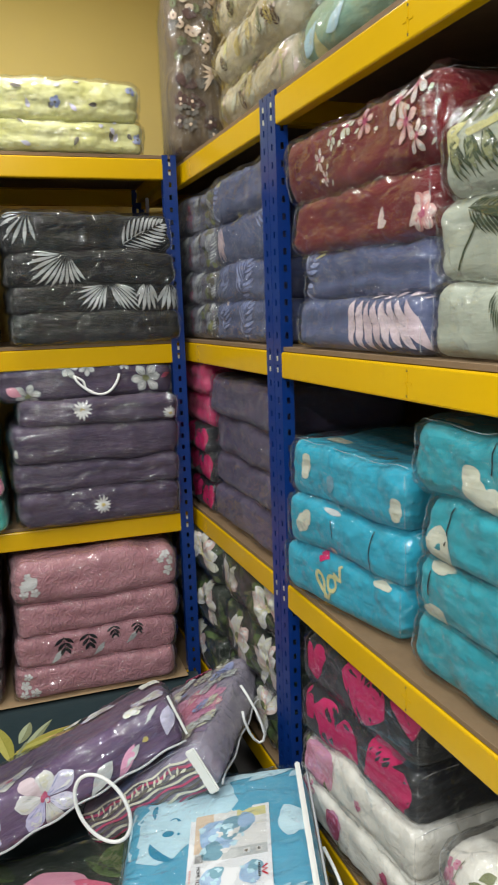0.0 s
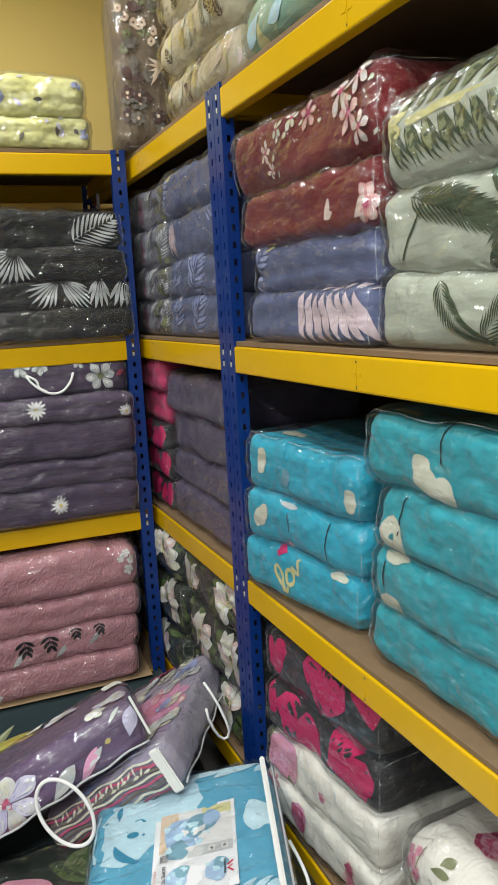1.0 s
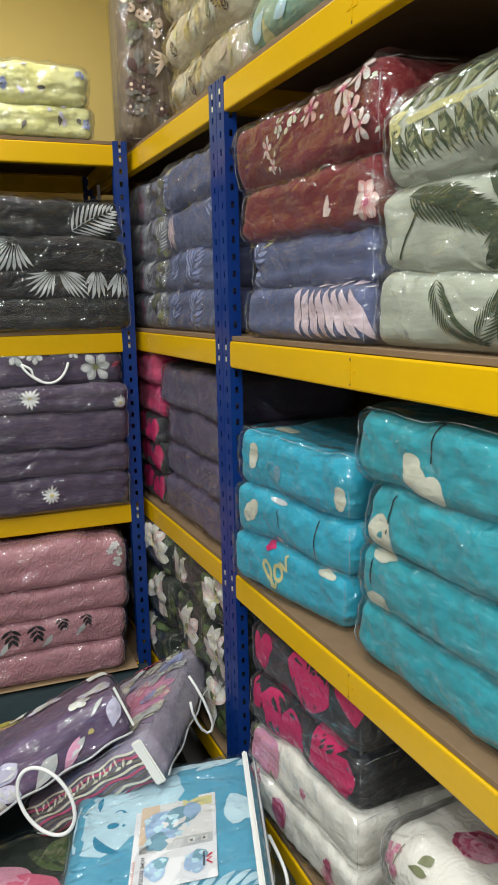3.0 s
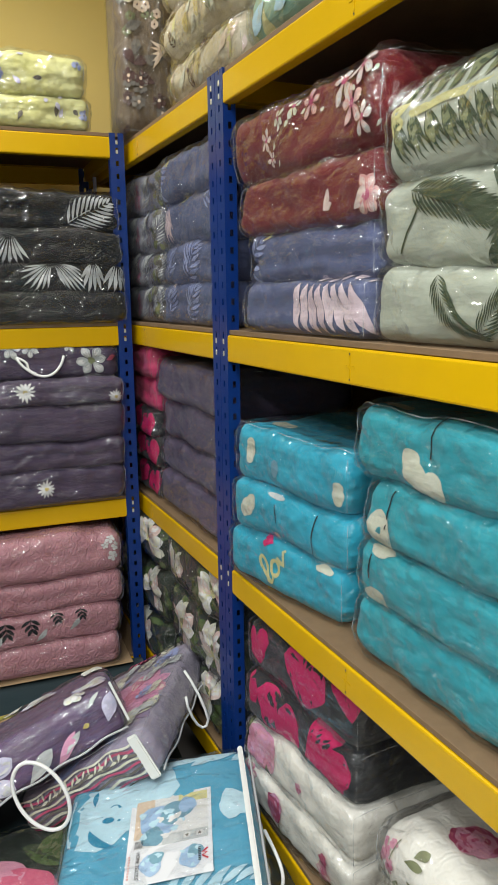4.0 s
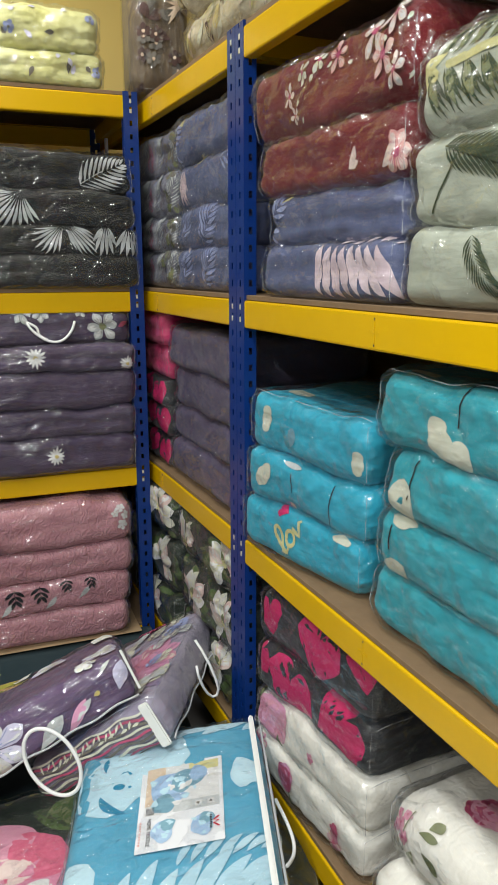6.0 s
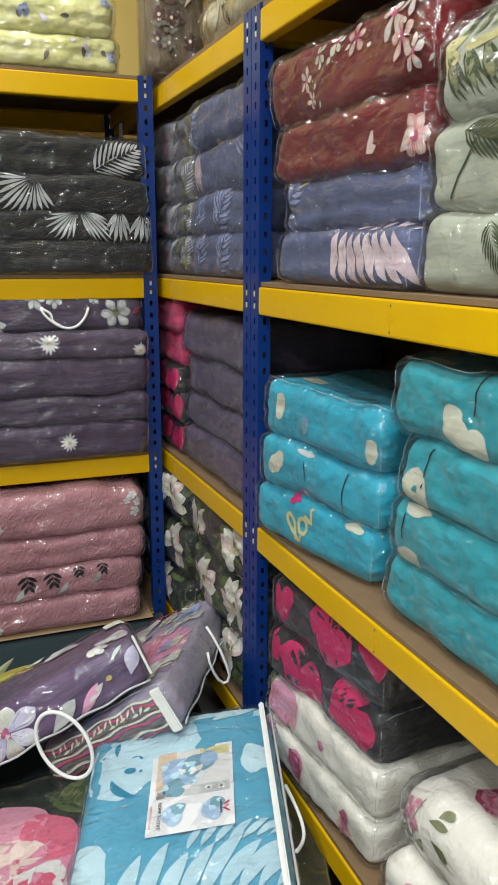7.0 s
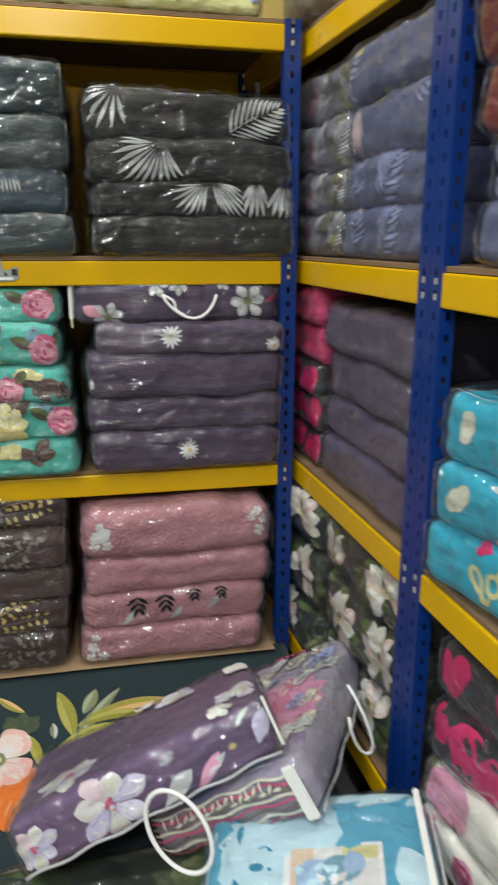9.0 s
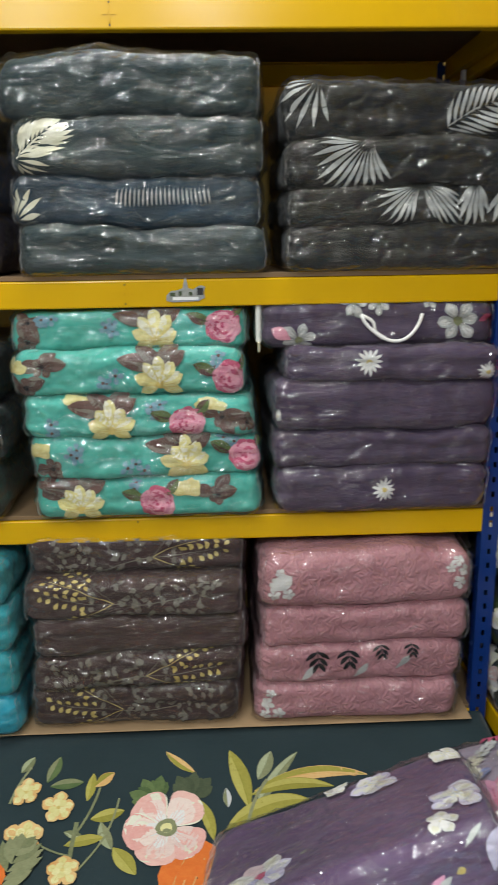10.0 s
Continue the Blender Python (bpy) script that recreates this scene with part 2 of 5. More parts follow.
D = {
    "white": dyed("white_dye", (0.60, 0.59, 0.56), (0.76, 0.75, 0.74)),
    "ivory": dyed("ivory_dye", (0.60, 0.58, 0.42), (0.72, 0.71, 0.60)),
    "silver": dyed("silver_dye", (0.36, 0.38, 0.38), (0.60, 0.61, 0.60)),
    "straw": dyed("straw_dye", (0.56, 0.50, 0.18), (0.70, 0.66, 0.36)),
    "gilt": dyed("gilt_dye", (0.45, 0.33, 0.08), (0.66, 0.54, 0.22)),
    "ash": dyed("ash_dye", (0.12, 0.11, 0.10), (0.2, 0.18, 0.15)),
    "pink": dyed("pink_dye", (0.55, 0.16, 0.27), (0.74, 0.40, 0.47)),
    "blush": dyed("blush_dye", (0.66, 0.47, 0.44), (0.76, 0.64, 0.57)),
    "rose": dyed("rose_dye", (0.36, 0.04, 0.10), (0.55, 0.13, 0.22)),
    "hot": dyed("hot_pink_dye", (0.52, 0.015, 0.10), (0.64, 0.035, 0.16)),
    "lilac": dyed("lilac_dye", (0.48, 0.43, 0.66), (0.72, 0.70, 0.80)),
    "leaf": dyed("leaf_green_dye", (0.045, 0.08, 0.03), (0.13, 0.18, 0.07)),
    "olive": dyed("olive_dye", (0.22, 0.20, 0.03), (0.36, 0.33, 0.07)),
    "fern": dyed("dark_fern_dye", (0.035, 0.05, 0.028), (0.085, 0.105, 0.06)),
    "moss": dyed("moss_dye", (0.13, 0.15, 0.07), (0.26, 0.27, 0.15)),
    "brown": dyed("brown_dye", (0.07, 0.04, 0.035), (0.13, 0.08, 0.07)),
    "blue": dyed("grey_blue_dye", (0.12, 0.24, 0.32), (0.22, 0.40, 0.48)),
    "ice": dyed("ice_blue_dye", (0.40, 0.62, 0.72), (0.56, 0.74, 0.80)),
    "deep": dyed("deep_blue_dye", (0.02, 0.20, 0.34), (0.04, 0.26, 0.40)),
    "ink": dyed("ink_dye", (0.014, 0.014, 0.016), (0.03, 0.03, 0.032)),
    "orange": dyed("orange_dye", (0.60, 0.10, 0.02), (0.70, 0.2, 0.04)),
    "coral": dyed("coral_dye", (0.66, 0.27, 0.25), (0.74, 0.48, 0.42)),
    "amber": dyed("amber_dye", (0.56, 0.28, 0.08), (0.68, 0.48, 0.22)),
    "peri": dyed("periwinkle_dye", (0.22, 0.26, 0.48), (0.38, 0.42, 0.62)),
    "red": dyed("red_dye", (0.5, 0.02, 0.04), (0.58, 0.03, 0.06)),
    "orchid": dyed("orchid_dye", (0.58, 0.22, 0.38), (0.74, 0.40, 0.54)),
    "petalpink": dyed("petal_pink_dye", (0.60, 0.46, 0.50), (0.74, 0.61, 0.64)),
    "denim": dyed("denim_blue_dye", (0.20, 0.34, 0.55), (0.42, 0.56, 0.72)),
    "skin": dyed("warm_beige_dye", (0.60, 0.42, 0.28), (0.70, 0.58, 0.45)),
}


# ---- mesh helpers ----
def mesh_of(name, verts, faces, smooth=True):
    me = bpy.data.meshes.new(name)
    me.from_pydata([tuple(v) for v in verts], [], faces)
    if smooth:
        me.polygons.foreach_set("use_smooth", [True] * len(me.polygons))
    return me


def piece(name, me, material, parent=None, label=""):
    me.materials.append(material)
    ob = new(name, me)
    ob.parent = parent
    return tagged(ob, label)


def boxes(name, spans, smooth=False):
    """One mesh of several boxes, each (x0, x1, y0, y1, z0, z1)."""
    vs, fs = [], []
    for x0, x1, y0, y1, z0, z1 in spans:
        b = len(vs)
        vs += [(x, y, z) for x in (x0, x1) for y in (y0, y1) for z in (z0, z1)]
        fs += [[b + i for i in q] for q in ((0, 1, 3, 2), (4, 6, 7, 5), (0, 4, 5, 1), (2, 3, 7, 6), (0, 2, 6, 4), (1, 5, 7, 3))]
    return mesh_of(name, vs, fs, smooth)


def bevelled(me, width, segments=2):
    bm = bmesh.new()
    bm.from_mesh(me)
    bmesh.ops.bevel(bm, geom=bm.edges[:], offset=width, segments=segments, affect="EDGES", clamp_overlap=True)
    bm.to_mesh(me)
    bm.free()
    return me


def tube(name, points, radius, sides=6, closed=False):
    pts = [Vector(p) for p in points]
    n = len(pts)
    vs, fs = [], []
    for i, p in enumerate(pts):
        a = pts[(i - 1) % n] if closed or i else pts[0]
        b = pts[(i + 1) % n] if closed or i < n - 1 else pts[-1]
        d = (b - a).normalized()
        u = d.cross(Vector((0.31, 0.22, 0.93))).normalized()
        w = d.cross(u)
        vs += [p + radius * (math.cos(k * math.tau / sides) * u + math.sin(k * math.tau / sides) * w) for k in range(sides)]
    for i in range(n if closed else n - 1):
        j = (i + 1) % n
        fs += [[i * sides + k, i * sides + (k + 1) % sides, j * sides + (k + 1) % sides, j * sides + k] for k in range(sides)]
    if not closed:
        fs += [list(range(sides))[::-1], [(n - 1) * sides + k for k in range(sides)]]
    return mesh_of(name, vs, fs)


# ---- soft packs ----
class Soft:
    """A folded soft block: width along x, depth along y, front at -y, bottom at z = 0."""

    def __init__(self, w, d, h, seed, r=0.9, amp=0.006, crease=(), slump=0.0, warp=None):
        self.half = (w / 2, d / 2, h / 2)
        self.r = min(r * h / 2, h / 2 * 0.98)
        self.seed, self.amp, self.crease, self.slump = seed * 7.31, amp, crease, slump
        self.warp = warp or (seed * 3.7, 0.0)

    def point(self, a, b, c, off=0.0, tight=1.0, crease=True, wrinkle=0.0):
        hw, hd, hh = self.half
        r = self.r * tight
        p = (a * hw, b * hd, c * hh)
        q = [max(-(e - r), min(e - r, v)) for v, e in zip(p, self.half)]
        dv = Vector((p[0] - q[0], p[1] - q[1], p[2] - q[2]))
        n = dv.normalized()
        base = Vector(q) + n * r
        s = self.seed
        k = max(0.0, min(1.0, (base.z + hh) / (0.3 * hh)))
        off += k * self.amp * (noise.noise((base.x * 5 + s, base.y * 6, base.z * 9 + s)) + 0.55 * noise.noise((base.x * 15, base.y * 17 + s, base.z * 26)) + 0.3 * noise.noise((base.x * 37, base.y * 40, base.z * 60 + s)))
        if wrinkle:
            u = noise.noise((base.x * 10 + s, base.y * 14 + base.z * 9, base.z * 24 - base.x * 6))
            v = noise.noise((base.x * 22 - base.z * 14, base.y * 25 + s, base.z * 40 + base.x * 12))
            off += k * wrinkle * ((1 - abs(u) * 1.6) ** 3 + 0.5 * (1 - abs(v) * 1.6) ** 3)
        if crease and n.y < -0.3:
            for zc, depth in self.crease:
                line = (zc * 2 - 1) * hh + 0.012 * noise.noise((base.x * 7 + s, s, 3.3))
                off -= depth * math.exp(-((base.z - line) / 0.009) ** 2)
        out = base + n * off
        ws, z0 = self.warp
        lift = max(0.0, min(1.0, (z0 + out.z + hh) / 0.12))
        sag = noise.noise((base.x * 5.5, base.y * 3 + ws, (z0 + out.z) * 5)) + 0.5 * noise.noise((base.x * 13 + ws, base.y * 5, (z0 + out.z) * 9))
        out.z += 0.010 * lift * sag
        out.z += hh - self.slump * (base.x / hw) ** 2 * k
        return out

    def at(self, x, s, off=0.0):
        """x metres from the middle and s metres up from the middle of the front, going on over the edges."""
        hw, hd, hh = self.half
        a, b, c = x / hw, -1.0, s / hh
        if abs(x) > hw:
            a, b = math.copysign(1, x), -1 + (abs(x) - hw) / hd
        if abs(s) > hh:
            c, b = math.copysign(1, s), max(b, -1 + (abs(s) - hh) / hd)
        return self.point(a, min(b, 1.0), c, off)

    def shell(self, name, counts, **more):
        index, vs, fs = {}, [], []

        def spread(n):
            return [0.55 * t + 0.45 * math.sin(t * math.pi / 2) for t in (2 * i / n - 1 for i in range(n + 1))]

        rows = [spread(n) for n in counts]

        def vert(i, j, k):
            if (i, j, k) not in index:
                index[i, j, k] = len(vs)
                vs.append(self.point(rows[0][i], rows[1][j], rows[2][k], **more))
            return index[i, j, k]

        nx, ny, nz = counts
        for i in range(nx):
            for j in range(ny):
                fs.append([vert(i, j, nz), vert(i + 1, j, nz), vert(i + 1, j + 1, nz), vert(i, j + 1, nz)])
                fs.append([vert(i, j, 0), vert(i, j + 1, 0), vert(i + 1, j + 1, 0), vert(i + 1, j, 0)])
            for k in range(nz):
                fs.append([vert(i, 0, k), vert(i + 1, 0, k), vert(i + 1, 0, k + 1), vert(i, 0, k + 1)])
                fs.append([vert(i, ny, k), vert(i, ny, k + 1), vert(i + 1, ny, k + 1), vert(i + 1, ny, k)])
        for j in range(ny):
            for k in range(nz):
                fs.append([vert(0, j, k), vert(0, j, k + 1), vert(0, j + 1, k + 1), vert(0, j + 1, k)])
                fs.append([vert(nx, j, k), vert(nx, j + 1, k), vert(nx, j + 1, k + 1), vert(nx, j, k + 1)])
        return mesh_of(name, vs, fs)


TONES = {"straw": ("straw", "gilt"), "lilac": ("white", "peri"), "white": ("ivory", "silver"), "blush": ("white", "coral"), "coral": ("blush", "rose"), "pink": ("blush", "rose"),
         "ivory": ("white", "straw"), "brown": ("ash", "ink"), "blue": ("peri", "brown"), "amber": ("straw", "gilt"), "silver": ("white", "ash"), "rose": ("pink", "brown"), "skin": ("blush", "brown")}


class Print:
    """Motifs laid on a soft surface: flat shapes that follow it, one mesh for each dye."""

    def __init__(self, at, seed=0):
        self.at, self.rng, self.sets, self.off = at, random.Random(seed), {}, 0.0016

    def patch(self, dye, grid, flip=False):
        vs, fs = self.sets.setdefault(dye, ([], []))
        b, n = len(vs), len(grid[0])
        for row in grid:
            vs.extend(self.at(x, s, self.off) for x, s in row)
        for i in range(len(grid) - 1):
            for j in range(n - 1):
                q = [b + i * n + j, b + i * n + j + 1, b + (i + 1) * n + j + 1, b + (i + 1) * n + j]
                fs.append(q[::-1] if flip else q)
        self.off += 0.00003

    def petal(self, dye, x, s, ang, length, width, bend=0.0, tip=0.6, rows=6, power=0.75, half=False):
        """A petal or leaf from (x, s) outwards; tip below 0.5 is widest near the base."""
        grid, px, ps, a = [], x, s, radians(ang)
        for i in range(rows + 1):
            t = i / rows
            wide = width / 2 * max(0.03, math.sin(math.pi * t ** (math.log(0.5) / math.log(tip)))) ** power
            ux, us = -math.sin(a), math.cos(a)
            grid.append([(px + ux * wide * e, ps + us * wide * e) for e in ((0.96, 0.5, 0.0) if half else (1, 0.35, -0.35, -1))])
            px, ps = px + math.cos(a) * length / rows, ps + math.sin(a) * length / rows
            a += radians(bend) / rows
        self.patch(dye, grid)

    def disc(self, dye, x, s, rx, rs, lumps=0.0, ang=0.0):
        ph, a0 = self.rng.random() * 6, radians(ang)
        grid = []
        for k in (0.02, 0.55, 1.0):
            row = []
            for i in range(17):
                t = i / 16 * math.tau
                w = k * (1 + (lumps * (math.sin(3 * t + ph) + 0.6 * math.sin(5 * t + 2 * ph)) if k > 0.5 else 0))
                u, v = rx * w * math.cos(t), rs * w * math.sin(t)
                row.append((x + u * math.cos(a0) - v * math.sin(a0), s + u * math.sin(a0) + v * math.cos(a0)))
            grid.append(row)
        self.patch(dye, grid)

    def veined(self, dye, x, s, ang, length, width):
        """A petal with a paler heart and a few darker veins."""
        self.petal(dye, x, s, ang, length, width, tip=0.66, rows=7)
        if length > 0.024:
            pale, deep = TONES.get(dye, (dye, dye))
            self.petal(pale, x + math.cos(radians(ang)) * length * 0.3, s + math.sin(radians(ang)) * length * 0.3, ang + self.rng.uniform(-9, 9), length * 0.62, width * 0.55, tip=0.6, rows=5)
            for e in (-13, 2, 15):
                self.curve(deep, x, s, ang + e, length * self.rng.uniform(0.5, 0.75), max(0.0009, length * 0.022), e * 0.5, 5)

    def flower(self, dye, x, s, size, petals=5, ang=0.0, heart="straw", wide=0.75, arc=360, squash=1.0):
        for i in range(petals):
            a = ang + arc * i / petals + self.rng.uniform(-8, 8)
            self.veined(dye, x, s, a, size * self.rng.uniform(0.85, 1.1) * (1 if abs(math.cos(radians(a))) > 0.6 else squash), size * wide)
        if heart:
            self.disc(heart, x, s, size * 0.22, size * 0.2 * squash, 0.1)

    def fan(self, dye, x, s, a0, a1, count, length, width, bend=6, start=0.2):
        """Separate leaflets spreading from one point."""
        for i in range(count):
            t = i / (count - 1)
            a, ln = a0 + (a1 - a0) * t, length * (0.72 + 0.28 * math.sin(math.pi * t)) * self.rng.uniform(0.92, 1.06)
            self.petal(dye, x + math.cos(radians(a)) * ln * start, s + math.sin(radians(a)) * ln * start, a, ln * (1 - start), width * 0.62, bend * (2 * t - 1), 0.56, 7, 1.15)

    def leaf2(self, dark, light, x, s, ang, length, width, bend=0.0, tip=0.5):
        """A leaf with one half lighter, and a midrib."""
        self.petal(dark, x, s, ang, length, width, bend, tip, 10)
        self.petal(light, x, s, ang, length * 0.98, width, bend, tip, 10, 0.75, True)
        self.curve(dark, x, s, ang, length * 0.9, width * 0.05, bend, 10)

    def daisy(self, x, s, size):
        for i in range(13):
            self.petal("white", x, s, i * 27.7, size * self.rng.uniform(0.85, 1.1), size * 0.26, tip=0.6, rows=4)
        self.disc("gilt", x, s, size * 0.22, size * 0.18, 0.1)

    def bloom(self, x, s, size, dark="rose", light="pink"):
        """A full rose: rings of ruffled petals."""
        for k, (ring, dye) in enumerate(((1.0, dark), (0.78, light), (0.56, dark), (0.36, light), (0.18, dark))):
            count = 7 - k
            for i in range(count):
                a = i * 360 / count + k * 31 + self.rng.uniform(-10, 10)
                c, d = math.cos(radians(a)) * size * ring * 0.42, math.sin(radians(a)) * size * ring * 0.42
                self.disc(dye if (i + k) % 3 else light, x + c, s + d, size * ring * 0.5, size * ring * 0.4, 0.12, a + 90)

    def frond(self, dye, x, s, ang, length, leaf, count=11, spread=52, wide=0.17, both=True, bend=0.0):
        a, px, ps = ang, x, s
        step = length / count
        for i in range(count):
            t = (i + 0.5) / count
            ln = leaf * (0.35 + 0.65 * math.sin(math.pi * min(1, 0.15 + 0.85 * t) ** 0.8)) * self.rng.uniform(0.9, 1.08)
            for side in ((1, -1) if both else (1,)):
                self.petal(dye, px, ps, a + side * (spread - 22 * t), ln, max(0.003, leaf * wide * 0.72), bend=-side * 14, tip=0.5, rows=5, power=1.05)
            px += math.cos(radians(a)) * step
            ps += math.sin(radians(a)) * step
            a += bend / count
        return px, ps

    def stroke(self, dye, points, width):
        grid = []
        for i, (x, s) in enumerate(points):
            x0, s0 = points[max(0, i - 1)]
            x1, s1 = points[min(len(points) - 1, i + 1)]
            ln = math.hypot(x1 - x0, s1 - s0) or 1
            nx, ns = -(s1 - s0) / ln * width / 2, (x1 - x0) / ln * width / 2
            grid.append([(x + nx, s + ns), (x - nx, s - ns)])
        self.patch(dye, grid)

    def curve(self, dye, x, s, ang, length, width, bend=0, rows=8):
        pts, a = [], radians(ang)
        for i in range(rows + 1):
            pts.append((x, s))
            x, s, a = x + math.cos(a) * length / rows, s + math.sin(a) * length / rows, a + radians(bend) / rows
        self.stroke(dye, pts, width)
        return pts

    def heart(self, dye, x, s, size, ang=0.0):
        a, grid = radians(ang), []
        for i in range(15):
            u = -1 + 2 * i / 14
            top = 0.55 * math.sqrt(max(0.0, 1 - (2 * abs(u) - 1) ** 2)) + 0.22 * (1 - abs(u))
            low = -1.0 * (1 - abs(u)) ** 0.85
            row = []
            for j in range(5):
                v = low + (top - low) * j / 4
                cu, cv = u * size / 2, v * size / 2
                row.append((x + cu * math.cos(a) - cv * math.sin(a), s + cu * math.sin(a) + cv * math.cos(a)))
            grid.append(row)
        self.patch(dye, grid, True)

    def done(self, parent, name="printed_motif"):
        for dye, (vs, fs) in self.sets.items():
            tagged(piece(name, mesh_of(name, vs, fs), D[dye], parent), kind="stuff")


SERIAL = [0]


def pack(m, w, d, h, cloth, label, prints=None, crease=((0.5, 0.006),), r=0.6, amp=0.010, film=True, seams="LR", group="",
         category="bedding pack", fine=(52, 14, 13), slump=0.0, top_seam=False, warp=None):
    """A folded quilt in a clear film bag at the pose m (bottom centre)."""
    SERIAL[0] += 1
    seed = SERIAL[0]
    body = Soft(w, d, h, seed, r, amp, crease, slump, warp)
    ob = new("bedding_pack")
    ob.empty_display_size = 0.05
    ob.matrix_world = m
    tagged(ob, label, category, group)
    piece("folded_quilt", body.shell("folded_quilt", fine), F[cloth], ob)
    if prints:
        pr = Print(body.at, seed)
        prints(pr)
        pr.done(ob)
    if film:
        bag = piece("film_bag", body.shell("film_bag", (int(fine[0] * 1.35), fine[1] + 2, 15), off=0.004, tight=0.86, crease=False, wrinkle=0.006), FILM, ob, "clear wrinkled plastic film bag")
        for side in seams:
            a = 0.99 if side == "R" else -0.99
            pts = [body.point(a, b, c, 0.0065 + 0.003 * noise.noise((b * 9, c * 7, seed * 1.3)), 0.86, False) for b, c in ([(0.6 - 0.2 * i, 1) for i in range(8)] + [(-1, 0.9 - 0.3 * i) for i in range(7)])]
            piece("welded_seam", tube("welded_seam", pts, 0.0009, 5), WELD, bag)
        if top_seam:
            pts = [body.point(-0.98 + 1.96 * i / 30, -0.93, 1, 0.0075, 0.86, False) for i in range(31)]
            piece("welded_seam", tube("welded_seam", pts, 0.0011, 5), WELD, bag)
    return ob


def pile(base, packs, deep=0.42):
    """Stack packs on one another; base(z, yaw, dx, dy) gives the pose. Each: (height, width, cloth, label, prints, extras)."""
    z, tall = 0.0, SERIAL[0] * 1.9
    rng = random.Random(len(packs) * 13 + SERIAL[0])
    for h, w, cloth, label, prints, extra in packs:
        extra = dict(extra)
        dx, dy, yaw = extra.pop("dx", rng.uniform(-0.006, 0.006)), extra.pop("dy", rng.uniform(-0.008, 0.008)), extra.pop("yaw", rng.uniform(-1.2, 1.2))
        depth = extra.pop("d", deep)
        pack(base @ pose(dx, dy + depth / 2, z, 0, 0, yaw), w, depth, h + 0.006, cloth, label, prints, **{"warp": (tall, z), **extra})
        z += h


# ---- room ----
def slab(name, span, material, label=""):
    ob = piece(name, boxes(name, [span]), material, None, label)
    return tagged(ob, kind="structure")


slab("floor", (-2.7, 1.0, -4.2, 1.5, -0.1, 0.0), FLOOR, "plain grey tiled shop floor under the piles")
# Never in view; added to close the room, white for a neutral bounce.
slab("ceiling", (-2.7, 1.0, -4.2, 1.5, 2.95, 3.05), CEIL, "plain white painted ceiling")
slab("wall_north", (-2.7, 1.0, 1.25, 1.4, 0.0, 2.95), WALL, "warm yellow painted wall behind the racks")
slab("wall_east", (0.88, 1.0, -4.2, 1.25, 0.0, 2.95), WALL, "warm yellow painted wall behind the racks")
# Two unseen walls, assumed plain, added to close the room and limit bounce.
slab("unseen_wall_west", (-2.7, -2.55, -4.2, 1.25, 0.0, 2.95), CREAM, "plain cream painted wall")
slab("unseen_wall_south", (-2.55, 0.88, -4.2, -4.05, 0.0, 2.95), CREAM, "plain cream painted wall")


# ---- racks ----
def angle_post(parent, x0, toward, height, y=0.0, back=False):
    """A slotted angle: one flange along the front, one along the side; toward is +1 where the side flange stands at the x0 + width end."""
    w, side, th, pitch, slot = 0.045, 0.031, 0.002, 0.039, 0.0042
    s = -1 if back else 1
    spans = []

    def flange(lo, hi, make):
        mid = (lo + hi) / 2
        spans.append(make(lo, mid - slot, 0, height))
        spans.append(make(mid + slot, hi, 0, height))
        z = 0.0
        while z < height - 0.01:
            spans.append(make(mid - slot, mid + slot, z, min(z + 0.024, height)))
            z += pitch

    ya, yb = (y, y + th) if s > 0 else (y - th, y)
    flange(x0, x0 + w, lambda a, b, c, d: (a, b, ya, yb, c, d))
    xs = x0 + w - th if toward > 0 else x0
    flange(th, side, lambda a, b, c, d: (xs, xs + th, *sorted((y + s * a, y + s * b)), c, d))
    ob = piece("upright", boxes("upright", spans), BLUE, parent, "blue enamelled slotted steel angle upright")
    return ob


def beam(parent, m, length, plus=()):
    """A folded yellow beam along x, its top at z = 0, its face at y = 0."""
    outer = [(0.026, 0), (0.004, 0), (0.0012, -0.0012), (0, -0.004), (0, -0.059), (0.0012, -0.0618), (0.004, -0.063), (0.026, -0.063)]
    inner = [(0.026, -0.061), (0.0045, -0.061), (0.0025, -0.059), (0.002, -0.057), (0.002, -0.006), (0.0025, -0.004), (0.0045, -0.002), (0.026, -0.002)]
    loop = outer + inner
    n = len(loop)
    vs = [(x, y, z) for x in (0, length) for y, z in loop]
    fs = [[i, (i + 1) % n, n + (i + 1) % n, n + i] for i in range(n)]
    fs += [[i, n - 1 - i, n - 2 - i, i + 1][::-1] for i in range(n // 2 - 1)]
    fs += [[n + i, n + n - 1 - i, n + n - 2 - i, n + i + 1] for i in range(n // 2 - 1)]
    ob = piece("beam", mesh_of("beam", vs, fs, False), YELLOW, parent, "yellow enamelled folded steel shelf beam")
    ob.matrix_local = m
    for x in plus:
        bars = [(x - 0.015, x - 0.0025, -0.0012, 0.001, -0.034, -0.030), (x + 0.0025, x + 0.015, -0.0012, 0.001, -0.034, -0.030),
                (x - 0.002, x + 0.002, -0.0012, 0.001, -0.050, -0.035), (x - 0.002, x + 0.002, -0.0012, 0.001, -0.029, -0.014)]
        piece("embossed_cross", boxes("embossed_cross", bars), YELLOW, ob)
        # Black plates on the face stand for the shade inside small holes.
        for z in (-0.012, -0.056):
            piece("dimple_shade", boxes("dimple_shade", [(x - 0.0015, x + 0.0015, -0.0006, 0.001, z, z + 0.004)]), BLACK, ob)
    return ob


